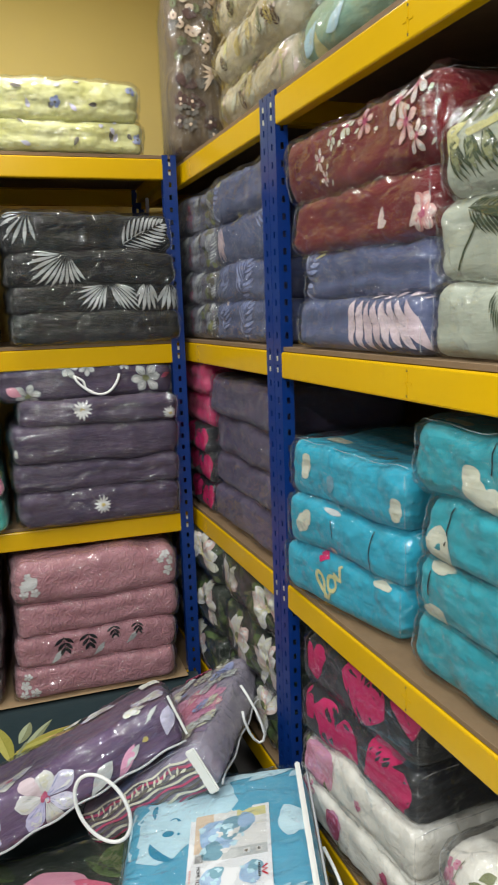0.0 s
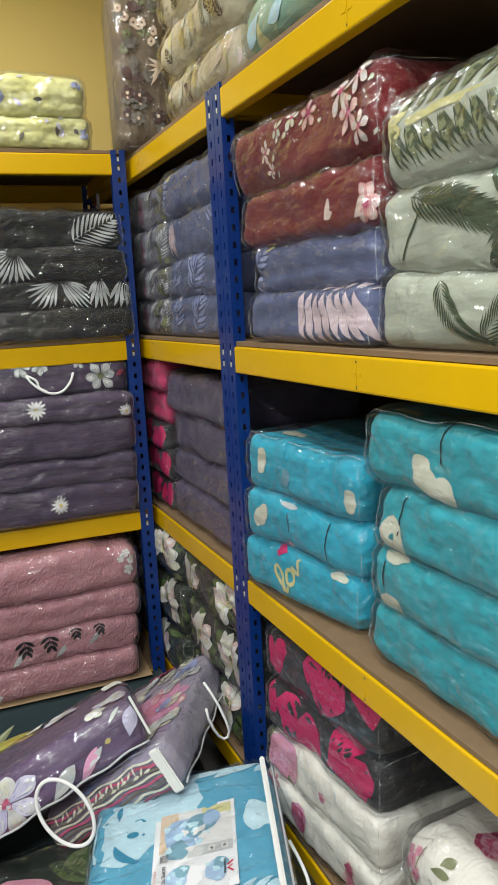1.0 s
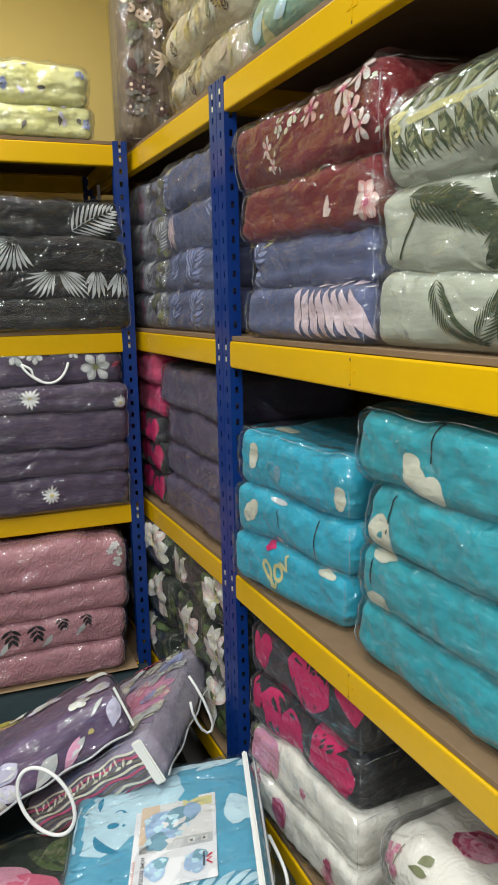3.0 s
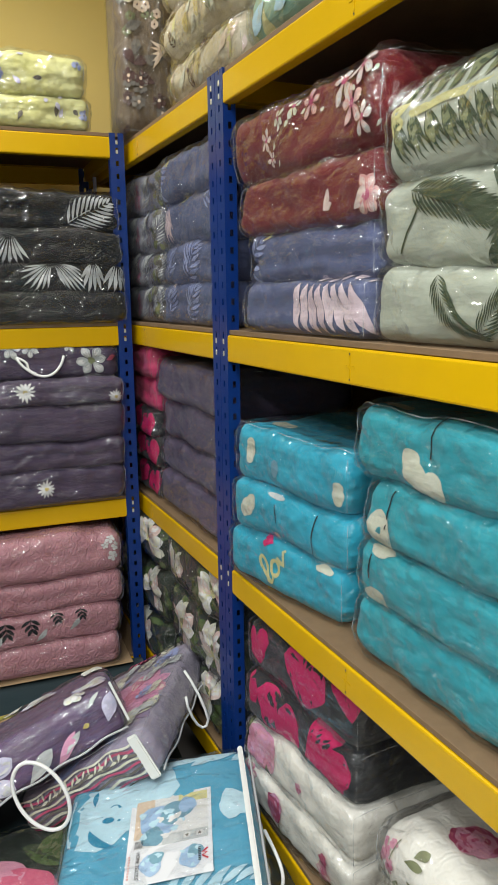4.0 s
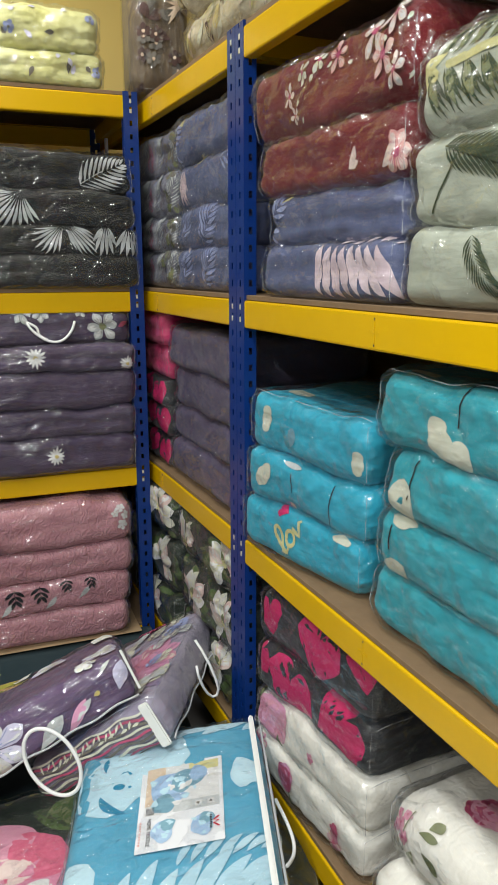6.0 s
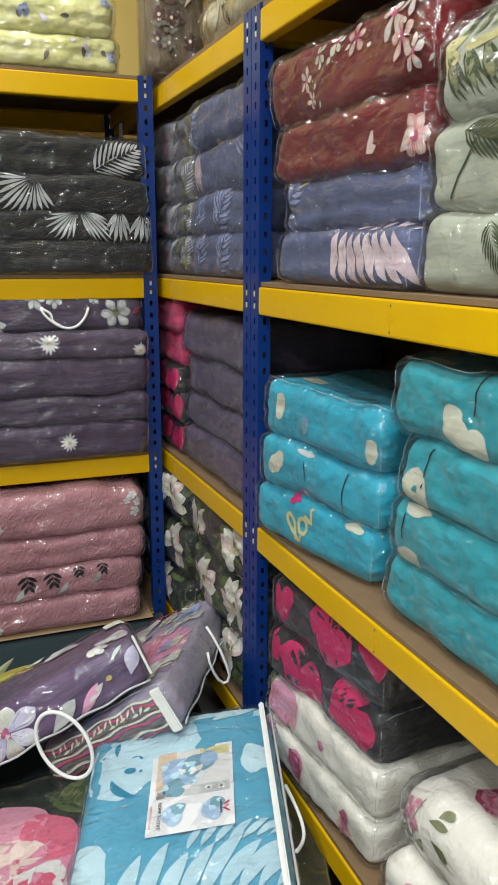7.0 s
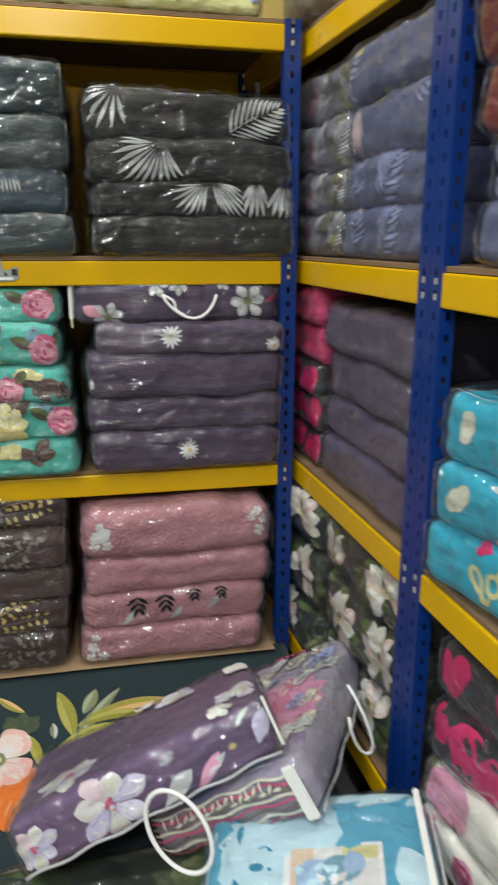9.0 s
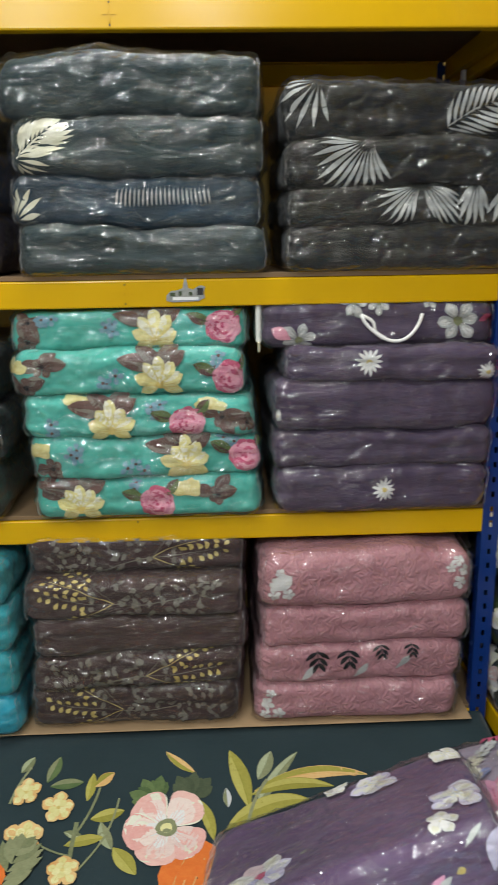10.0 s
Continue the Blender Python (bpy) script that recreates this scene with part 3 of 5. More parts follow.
def rack(m, x0, x1, levels, depth, label, plus, rivet_sides):
    ob = new("shelf_rack")
    ob.matrix_world = m
    tagged(ob, label, "rack", "steel shelf racks")
    w = 0.045
    angle_post(ob, x0, 1, levels[-1] + 0.012)
    angle_post(ob, x1 - w, -1, levels[-1] + 0.012)
    angle_post(ob, x0, -1, levels[-1] + 0.012, depth, True)
    angle_post(ob, x1 - w, 1, levels[-1] + 0.012, depth, True)
    for z in levels:
        beam(ob, pose(x0 + w, 0.001, z), x1 - x0 - 2 * w, plus)
        beam(ob, pose(x1 - w, depth - 0.001, z, 0, 0, 180), x1 - x0 - 2 * w)
        for x in (x0 + 0.003, x1 - 0.028):
            piece("side_beam", boxes("side_beam", [(x, x + 0.025, 0.03, depth - 0.03, z - 0.05, z)]), YELLOW, ob)
        piece("shelf_board", bevelled(boxes("shelf_board", [(x0 + 0.004, x1 - 0.004, 0.006, depth - 0.006, z + 0.001, z + 0.012)]), 0.001, 1), BOARD, ob, "brown fibreboard shelf")
        for side in rivet_sides:
            xm = (x0 if side == "L" else x1 - w) + w / 2
            for dz in (-0.016, -0.044):
                nub = [(xm - 0.0035, xm + 0.0035, -0.0015, 0.004, z + dz - 0.006, z + dz + 0.006)]
                piece("rivet", bevelled(boxes("rivet", nub), 0.001, 1), STEEL, ob)
    return ob


M_L = pose(0, 0.52, 0)
M_R = pose(0.10, -0.26, 0, 0, 0, 2.56) @ pose(0, 0, 0, 0, 0, -90)
rack(M_L, -1.79, 0.047, (0.305, 0.89, 1.475, 2.06), 0.62, "blue and yellow steel shelf rack filled with packed bedding", (0.87,), "LR")
rack(M_R, -0.0455, 1.75, (0.305, 0.89, 1.475, 2.05), 0.74, "blue and yellow steel shelf rack with teal, red and cream bedding", (0.545,), "L")
corner_rack = rack(M_R, -1.44, -0.048, (0.305, 0.89, 1.475, 2.05), 0.74, "blue and yellow steel shelf rack in the corner of the room", (0.7,), "LR")

piece("hook_plate", bevelled(boxes("hook_plate", [(-1.266, -1.246, -0.012, -0.002, 1.955, 2.012), (-1.266, -1.19, -0.012, -0.002, 2.013, 2.028)]), 0.002, 1), PAPER, corner_rack, "white painted beam hook plate")

# sticker on the beam: a cut-out paper shape
sticker = new("sticker")
sticker.matrix_world = pose(-0.735, 0.519, 1.445)
tagged(sticker, "small grey cut-out paper sticker on a yellow beam", "sticker")
shape = [(-0.045, -0.018), (-0.03, -0.022), (0.03, -0.02), (0.045, -0.012), (0.042, 0.0), (0.046, 0.012), (0.036, 0.016), (0.026, 0.012), (0.018, 0.006), (0.006, 0.01), (0.002, 0.034), (-0.001, 0.034), (-0.006, 0.01), (-0.02, 0.005), (-0.034, 0.004), (-0.044, -0.006)]
piece("cut_paper", mesh_of("cut_paper", [(x, -0.0015, z) for x, z in shape] + [(x, 0.0, z) for x, z in shape],
      [list(range(16))] + [[i, i + 16, (i + 1) % 16 + 16, (i + 1) % 16] for i in range(16)], False), plain("grey_print", (0.3, 0.31, 0.3), 0.4, 0.5, 90, 0.1), sticker)
piece("white_band", boxes("white_band", [(-0.03, 0.03, -0.0025, -0.0016, -0.017, -0.010)]), PAPER, sticker)
for x, z, w, h in ((0.034, 0.002, 0.014, 0.016), (-0.03, -0.004, 0.012, 0.008), (-0.012, -0.002, 0.007, 0.010), (0.012, -0.003, 0.008, 0.008)):
    piece("dark_detail", boxes("dark_detail", [(x - w / 2, x + w / 2, -0.0026, -0.0016, z - h / 2, z + h / 2)]), BLACK if x > 0.02 else D["fern"], sticker)


# ---- printed designs ----
def palm_white(side, n=1):
    def f(p):
        if "l" in side:
            p.stroke("ivory", [(-0.27, -0.025), (-0.22, 0.015), (-0.16, 0.05)], 0.004)
            p.frond("ivory", -0.262, -0.02, 40, 0.11, 0.095, 8, 46, 0.19)
            p.fan("ivory", -0.275, -0.025, -75, 25, 6, 0.085, 0.015)
        if "q" in side:
            p.fan("ivory", -0.278, -0.045, 15, 98, 5, 0.085, 0.02)
        if "m" in side:
            p.fan("silver", -0.075, 0.048, 176, 296, 13, 0.15, 0.017, 10)
        if "L" in side:
            p.fan("silver", -0.19, 0.055, 160, 280, 7, 0.115, 0.018, 10)
        if "r" in side:
            p.stroke("silver", [(0.10, -0.04), (0.16, 0.0), (0.24, 0.03)], 0.003)
            p.frond("silver", 0.10, -0.045, 32, 0.16, 0.085, 10, 58, 0.15)
        if "R" in side:
            p.fan("silver", 0.04, 0.05, 196, 252, 8, 0.125, 0.013, 14)
            p.fan("silver", 0.04, 0.05, 288, 344, 8, 0.125, 0.013, -14)
            p.fan("silver", 0.165, 0.06, 238, 292, 6, 0.11, 0.018)
            p.fan("silver", 0.24, 0.06, 240, 300, 6, 0.12, 0.02)
        if "t" in side:
            for k in range(22):
                p.petal("silver", -0.04 + k * 0.0095, 0.03, 255 + k, 0.035, 0.004, 10, 0.5, 4)
    return f


def mint_flowers(camellias, roses, blues, browns, sprigs):
    """Camellias with brown leaves, roses, blue-grey blossoms and straw sprigs; each is (x, s)."""
    def f(p):
        for x, s in browns:
            for k in range(3):
                p.leaf2("brown", "ash", x, s, p.rng.uniform(0, 360), p.rng.uniform(0.045, 0.065), 0.034, 12)
            p.flower("brown", x + 0.008, s - 0.006, 0.026, 5, p.rng.uniform(0, 70), "ink", 0.8)
        for x, s in blues:
            for k in range(3):
                p.flower("blue", x + p.rng.uniform(-0.022, 0.022), s + p.rng.uniform(-0.018, 0.018), 0.019, 4, p.rng.uniform(0, 90), "brown", 0.7)
        for x, s in sprigs:
            for k in range(6):
                p.veined("straw", x, s - 0.012, 20 + 28 * k, p.rng.uniform(0.03, 0.044), 0.024)
        for x, s in roses:
            p.leaf2("leaf", "brown", x - 0.03, s + 0.01, 160, 0.06, 0.03)
            p.leaf2("leaf", "brown", x + 0.02, s + 0.02, 50, 0.05, 0.026)
            p.bloom(x, s, 0.052)
        for x, s in camellias:
            for a, ln in ((168, 0.10), (128, 0.085), (62, 0.09), (28, 0.07)):
                p.leaf2("brown", "ash", x, s + 0.02, a, ln, 0.044, 8)
            for k, a in enumerate((205, 160, -22, 22, 125, 58, 92)):
                ln = (0.050, 0.062, 0.052, 0.060, 0.060, 0.064, 0.072)[k] * p.rng.uniform(0.9, 1.1)
                p.veined("straw", x, s - 0.024, a, ln, 0.030)
                if k > 2:
                    p.petal("ivory", x, s - 0.02, a + 4, ln * 0.92, 0.018, 8, 0.68)
            p.disc("gilt", x, s - 0.022, 0.010, 0.008, 0.2)
    return f


def daisies(*spots):
    def f(p):
        for x, s, size in spots:
            p.daisy(x, s, size)
    return f


def plum_blooms(p):
    for x, s, z in ((-0.19, -0.035, 0.05), (0.19, 0.005, 0.06), (0.0, 0.05, 0.035), (-0.06, 0.05, 0.04), (0.12, 0.06, 0.03)):
        p.flower("silver", x, s, z * 0.9, 6, p.rng.uniform(0, 70), "moss", 0.55)
    p.petal("pink", -0.21, -0.03, 150, 0.05, 0.03)
    p.petal("rose", 0.24, 0.005, 30, 0.03, 0.02)


def gilt_vine(x0, way):
    def f(p):
        for i in range(5):
            a = 90 - way * 90 + (i - 2) * 24
            pts = p.curve("gilt" if i % 2 else "ash", x0, -0.01, a, 0.18, 0.0016, (i - 2) * 14 + p.rng.uniform(-30, 30))
            for j, (x, s) in enumerate(pts[2:]):
                for side in (-1, 1):
                    b = a + side * 55
                    far = (x - x0) * way > 0.06
                    d0 = p.rng.uniform(0.004, 0.012)
                    p.petal("gilt" if far else "ash", x + d0 * math.cos(radians(b)), s + d0 * math.sin(radians(b)), b + p.rng.uniform(-25, 25), 0.017, 0.012, 0, 0.6, 4)
        for i in range(60):
            x = x0 - way * p.rng.uniform(0.01, 0.26)
            p.petal("ash", x, p.rng.uniform(-0.05, 0.05), p.rng.uniform(0, 360), 0.02, 0.012, 0, 0.62, 4)
        p.curve("ash", x0, -0.01, 90 + way * 95, 0.22, 0.002, 30)
    return f


def pink_sprays(kind):
    def f(p):
        if kind == "leaf":
            for x, s in ((-0.16, -0.03), (-0.02, -0.03), (0.09, -0.01)):
                p.petal("silver", x, s - 0.01, 40, 0.055, 0.018, 20)
            for x, s, z in ((-0.115, 0.04, 0.062), (-0.035, 0.04, 0.060), (0.05, 0.05, 0.045), (0.13, 0.05, 0.040)):
                p.curve("ink", x, s + 0.008, 268, z * 0.9, 0.0022, 20)
                for k in range(3):
                    for way in (-1, 1):
                        p.petal("ink", x + 0.002 * k, s - z * 0.26 * k, 270 + way * (62 - 12 * k), z * (0.62 - 0.06 * k), z * 0.2, way * -18, 0.5, 6)
        else:
            for x, s, z in ((-0.235, 0.0, 0.02), (-0.24, -0.03, 0.016), (-0.205, -0.025, 0.018), (-0.225, 0.03, 0.014), (0.23, 0.05, 0.02), (0.245, 0.02, 0.018), (0.21, 0.03, 0.014), (0.235, -0.012, 0.02)):
                if (x < 0) == ("l" in kind) or "b" in kind:
                    p.flower("white", x, s, z, 5, p.rng.uniform(0, 70), "", 0.7)
            if "b" in kind:
                p.petal("white", -0.25, -0.02, 40, 0.07, 0.04)
    return f


def lemon_print(p):
    for i in range(16):
        x, s = p.rng.uniform(-0.28, 0.28), p.rng.uniform(-0.05, 0.07)
        p.petal("lilac" if i % 3 else "ash", x, s, p.rng.uniform(0, 360), p.rng.uniform(0.015, 0.035), 0.014)
        if i % 4 == 0:
            p.flower("peri", x + 0.02, s, 0.018, 5, 0, "ash", 0.8)


def palm_blue(kind):
    def f(p):
        if kind == "big":
            for i in range(8):
                p.petal("petalpink", 0.0 + 0.028 * i, 0.060 - 0.002 * i, 262 + 5 * i, 0.112 + 0.010 * math.sin(i), 0.030, 30, 0.5, 9, 0.9)
            for i in range(5):
                p.petal("petalpink", 0.06 + 0.045 * i, 0.062, 30 + 8 * i, 0.05, 0.022, -10, 0.5)
        elif kind == "corner":
            p.frond("peri", -0.24, -0.01, 40, 0.09, 0.06, 5, 60, 0.25)
            p.petal("straw", -0.18, 0.04, 20, 0.04, 0.02)
            p.petal("peri", -0.22, -0.03, -40, 0.06, 0.02)
        elif kind == "band":
            p.fan("petalpink", -0.16, 0.07, 250, 286, 5, 0.14, 0.028)
            p.petal("straw", -0.07, 0.05, 25, 0.07, 0.03)
            p.frond("peri", 0.12, 0.04, 20, 0.1, 0.06, 6, 60, 0.2)
        else:
            p.frond("peri", 0.0, -0.045, 60, 0.13, 0.08, 7, 60, 0.2)
            p.frond("peri", -0.14, -0.02, 70, 0.08, 0.06, 6, 60, 0.2)
            p.petal("blush", -0.12, 0.05, 130, 0.07, 0.02)
    return f


def grey_print(p):
    for x in (-0.12, 0.02, 0.16):
        p.frond("rose" if x < 0.1 else "brown", x, -0.045, 80, 0.08, 0.032, 9, 60, 0.10)
        p.frond("silver", x + 0.06, -0.04, 60, 0.10, 0.06, 9, 55, 0.10)
        p.petal("silver", x - 0.05, 0.01, 60, 0.07, 0.03)
    for i in range(9):
        p.petal("moss" if i % 2 else "ash", 0.22 + p.rng.uniform(-0.03, 0.05), p.rng.uniform(-0.05, 0.05), p.rng.uniform(0, 360), 0.04, 0.025)


def red_print(kind):
    def f(p):
        if kind == "top":
            for x, s, z, d in ((-0.10, 0.005, 0.028, "blush"), (-0.08, -0.03, 0.022, "blush"), (-0.045, 0.035, 0.026, "ivory"), (0.01, 0.05, 0.028, "ivory"), (0.075, 0.04, 0.034, "coral"), (0.19, 0.045, 0.05, "blush"), (0.22, 0.0, 0.04, "coral"), (0.25, 0.05, 0.04, "blush"), (0.26, -0.03, 0.03, "blush")):
                p.flower(d, x - 0.01, s, z * 0.86, 5, p.rng.uniform(0, 60), "rose", 0.52)
                p.petal("ivory", x + 0.02, s - 0.02, p.rng.uniform(-60, 60), 0.016, 0.008)
        else:
            p.petal("blush", 0.10, -0.03, 60, 0.04, 0.018)
            p.petal("blush", 0.10, -0.03, 20, 0.03, 0.014)
            p.flower("coral", 0.24, -0.02, 0.04, 6, 0, "rose", 0.6)
            p.petal("blush", 0.20, -0.04, 40, 0.05, 0.03)
    return f


def sage_print(kind):
    def f(p):
        if kind == "top":
            p.stroke("straw", [(-0.27, 0.02), (-0.15, 0.028), (0.05, 0.028), (0.27, 0.02)], 0.013)
            p.disc("straw", -0.26, 0.025, 0.03, 0.022, 0.3)
            for i in range(15):
                x = -0.26 + i * 0.035
                for e in range(4):
                    p.petal("fern", x + 0.004 * e, 0.018, 286 + 6 * e + i, 0.080 - 0.008 * abs(e - 1), 0.008, 14, 0.4, 6, 1.1)
                p.petal("moss", x + 0.006, 0.016, 290 + i, 0.058, 0.016, 12, 0.36, 6, 1.0)
                p.petal("moss", x + 0.01, 0.035, 48, 0.09, 0.018, -10, 0.5)
                p.petal("fern", x + 0.025, 0.05, 42, 0.08, 0.014, -10, 0.5)
                p.petal("moss", x + 0.04, 0.08, 40, 0.09, 0.014, -10, 0.5)
        elif kind == "mid":
            p.curve("fern", -0.225, -0.05, 66, 0.10, 0.004, -25)
            p.frond("fern", -0.20, 0.045, -12, 0.22, 0.060, 22, 44, 0.12, bend=-6)
            p.petal("fern", -0.20, 0.046, -13, 0.24, 0.018, -6, 0.55, 10)
            for a in (-78, -48, 20, 48, 105):
                p.petal("fern", 0.0, 0.0, a, 0.12, 0.034, 22)
            p.frond("fern", 0.02, 0.03, 250, 0.11, 0.05, 10, 50, 0.2)
            p.petal("fern", 0.0, -0.01, 240, 0.09, 0.03, 20)
            p.frond("fern", 0.15, 0.05, 262, 0.11, 0.05, 10, 50, 0.2)
        else:
            p.frond("fern", -0.125, 0.05, -70, 0.155, 0.048, 19, 36, 0.105, bend=62)
            p.frond("fern", 0.03, 0.055, -82, 0.13, 0.075, 16, 46, 0.10, bend=40)
            p.frond("fern", -0.03, -0.045, 50, 0.11, 0.05, 14, 40, 0.10, bend=-10)
            p.frond("fern", 0.12, -0.04, 40, 0.12, 0.06, 10, 50, 0.2)
    return f


def cloud(p, x, s, z, ang=0):
    a = radians(ang)
    for u, v, r in ((0, 0, 0.6), (0.5, 0.15, 0.5), (-0.45, -0.1, 0.45)):
        p.disc("ivory", x + (u * math.cos(a) - v * math.sin(a)) * z, s + (u * math.sin(a) + v * math.cos(a)) * z, r * z, r * z * 0.85)


def teal_print(kind):
    def f(p):
        if kind == 0:
            cloud(p, -0.135, 0.008, 0.034, 70)
            cloud(p, 0.185, -0.02, 0.03, 70)
            cloud(p, -0.12, 0.15, 0.035, 10)
            p.disc("blue", -0.03, -0.01, 0.014, 0.02)
            p.stroke("ink", [(0.02, 0.27), (0.19, 0.17)], 0.03)
            for k in range(7):
                p.curve("moss", -0.03 + 0.024 * k, 0.12, 60 + 40 * (k % 2), 0.028, 0.004, -90)
        elif kind == 1:
            cloud(p, -0.135, 0.004, 0.04, 20)
            cloud(p, -0.03, -0.055, 0.018, 60)
            p.disc("silver", -0.03, 0.05, 0.03, 0.01)
            p.curve("ink", -0.02, 0.03, 268, 0.04, 0.003, 6)
            p.curve("ink", 0.11, 0.05, 262, 0.10, 0.003, 18)
        elif kind == 2:
            p.heart("hot", -0.05, 0.062, 0.045, 80)

            def script(points):
                p.stroke("straw", [(-0.032 + 0.66 * x - 0.40 * y, -0.034 + 0.42 * x + 0.50 * y) for x, y in points], 0.009)

            turn = [i / 16 for i in range(17)]
            script([(0.016 * math.sin(t * 6.2) + 0.014 * t, 0.095 * math.sin(t * 3.14)) for t in turn])
            script([(0.002 + 0.03 * t, 0.006 - 0.012 * math.sin(3.1 * t)) for t in turn])
            script([(0.049 + 0.019 * math.cos(t * 6.3), 0.032 + 0.026 * math.sin(t * 6.3)) for t in turn])
            script([(0.074, 0.060), (0.082, 0.034), (0.090, 0.022), (0.102, 0.046), (0.108, 0.070), (0.122, 0.072)])
            p.disc("ivory", 0.15, 0.06, 0.03, 0.016, 0.1)
        elif kind == 3:
            cloud(p, -0.115, -0.03, 0.05, 100)
            p.disc("ivory", -0.07, -0.045, 0.03, 0.03)
            p.curve("ink", -0.05, 0.15, 250, 0.15, 0.0035, 22)
            cloud(p, -0.23, 0.12, 0.03, 0)
            p.disc("straw", 0.12, 0.055, 0.03, 0.015)
        elif kind == 4:
            p.disc("ivory", -0.235, -0.035, 0.035, 0.045)
            p.curve("ink", -0.20, 0.05, 250, 0.07, 0.0035, 18)
        elif kind == 5:
            p.disc("ivory", -0.225, -0.05, 0.035, 0.03, 0.1)
            p.disc("ivory", -0.215, 0.06, 0.035, 0.02, 0.1)
            p.curve("ink", -0.24, 0.04, 262, 0.05, 0.0035, 10)
        else:
            p.disc("straw", 0.22, 0.0, 0.02, 0.014)
    return f


def heart_print(kind):
    def f(p):
        if kind == 0:
            p.heart("hot", -0.17, 0.015, 0.12, 14)
            p.heart("hot", 0.045, 0.02, 0.17, -8)
            p.heart("hot", 0.20, 0.06, 0.12, 10)
        else:
            p.heart("hot", -0.205, 0.03, 0.11, -40)
            p.heart("hot", -0.07, 0.0, 0.19, -18)
            p.heart("hot", 0.13, 0.03, 0.18, -55)
    return f


def pinkblack(p):
    p.heart("hot", -0.1, 0.01, 0.12, 20)
    p.heart("hot", 0.05, 0.02, 0.11, -30)
    p.heart("hot", 0.17, 0.0, 0.12, 15)
    p.disc("silver", 0.0, -0.03, 0.03, 0.01, 0.1)


def cream_print(kind):
    def f(p):
        if kind == 0:
            p.bloom(-0.145, 0.008, 0.085, "orchid", "pink")
            p.leaf2("leaf", "moss", -0.20, 0.04, 120, 0.06, 0.035)
            p.petal("moss", -0.11, -0.02, 280, 0.035, 0.02)
            p.petal("moss", -0.20, 0.05, 120, 0.05, 0.03)
            p.flower("pink", 0.03, 0.0, 0.014, 5, 0, "rose", 0.7)
            p.petal("moss", -0.22, -0.02, 250, 0.05, 0.025)
        elif kind == 1:
            p.flower("pink", -0.19, 0.03, 0.035, 7, 10, "rose", 0.6)
            p.bloom(-0.07, 0.005, 0.042, "orchid", "rose")
            p.petal("moss", -0.05, -0.02, 300, 0.04, 0.015)
            p.petal("moss", -0.02, -0.03, 280, 0.04, 0.014)
            p.flower("pink", 0.13, -0.02, 0.024, 6, 0, "rose", 0.7)
            p.flower("rose", 0.135, 0.015, 0.016, 6, 0, "", 0.7)
            p.petal("moss", 0.17, -0.03, 300, 0.03, 0.015)
        elif kind == 2:
            for x, s in ((-0.25, 0.05), (-0.24, 0.02), (-0.225, 0.035), (-0.215, 0.065), (-0.26, 0.0), (-0.205, 0.015)):
                p.flower("pink", x, s, 0.017, 5, 0, "rose", 0.8)
            p.curve("moss", -0.20, 0.09, 262, 0.12, 0.0025, 16)
            for x, s, a in ((-0.17, 0.05, 20), (-0.15, 0.02, -20), (-0.18, 0.0, 250), (-0.155, 0.075, 60)):
                p.petal("moss", x, s, a, 0.045, 0.024)
            p.bloom(-0.12, 0.20, 0.055, "rose", "pink")
            for x, s in ((0.0, 0.24), (0.03, 0.2)):
                p.frond("moss", x, s, 300, 0.09, 0.03, 5, 50, 0.35)
            p.bloom(0.08, 0.19, 0.035, "pink", "pink")
            p.bloom(0.12, 0.02, 0.05, "rose", "pink")
            p.bloom(0.26, 0.12, 0.06, "rose", "pink")
            p.frond("fern", 0.2, 0.05, 20, 0.09, 0.035, 5, 50, 0.35)
        else:
            p.bloom(-0.17, 0.045, 0.04, "rose", "pink")
            p.petal("pink", -0.19, 0.02, 280, 0.06, 0.03)
            p.bloom(0.2, 0.04, 0.035, "rose", "pink")
    return f


def lily_print(p):
    for i in range(26):
        x, s = p.rng.uniform(-0.27, 0.27), p.rng.uniform(-0.09, 0.09)
        p.leaf2(("fern", "leaf")[i % 2], ("leaf", "moss")[i % 3 // 2], x, s, p.rng.uniform(0, 360), p.rng.uniform(0.06, 0.12), 0.036, 22)
    for x in (-0.17, 0.12):
        x, s, a = x + p.rng.uniform(-0.07, 0.07), p.rng.uniform(-0.05, 0.03), p.rng.uniform(20, 160)
        for k in range(9):
            b = a + (k - 4) * 31 + p.rng.uniform(-8, 8)
            p.veined(("blush", "ivory", "white")[k % 3], x, s, b, p.rng.uniform(0.07, 0.12), 0.042)
        p.petal("moss", x, s, a, 0.04, 0.02)
        p.disc("straw", x, s + 0.006, 0.013, 0.016, 0.25)


def gold_print(p):
    for i in range(26):
        x, s = p.rng.uniform(-0.26, 0.26), p.rng.uniform(-0.05, 0.09)
        p.petal(("straw", "skin", "blush", "ivory")[i % 4], x, s, p.rng.uniform(20, 70), p.rng.uniform(0.04, 0.09), 0.02, 20)
    for i in range(14):
        x, s = p.rng.uniform(-0.26, 0.26), p.rng.uniform(-0.05, 0.06)
        p.frond(("gilt", "brown", "moss")[i % 3], x, s, p.rng.uniform(20, 160), 0.05, 0.024, 5, 48, 0.3)


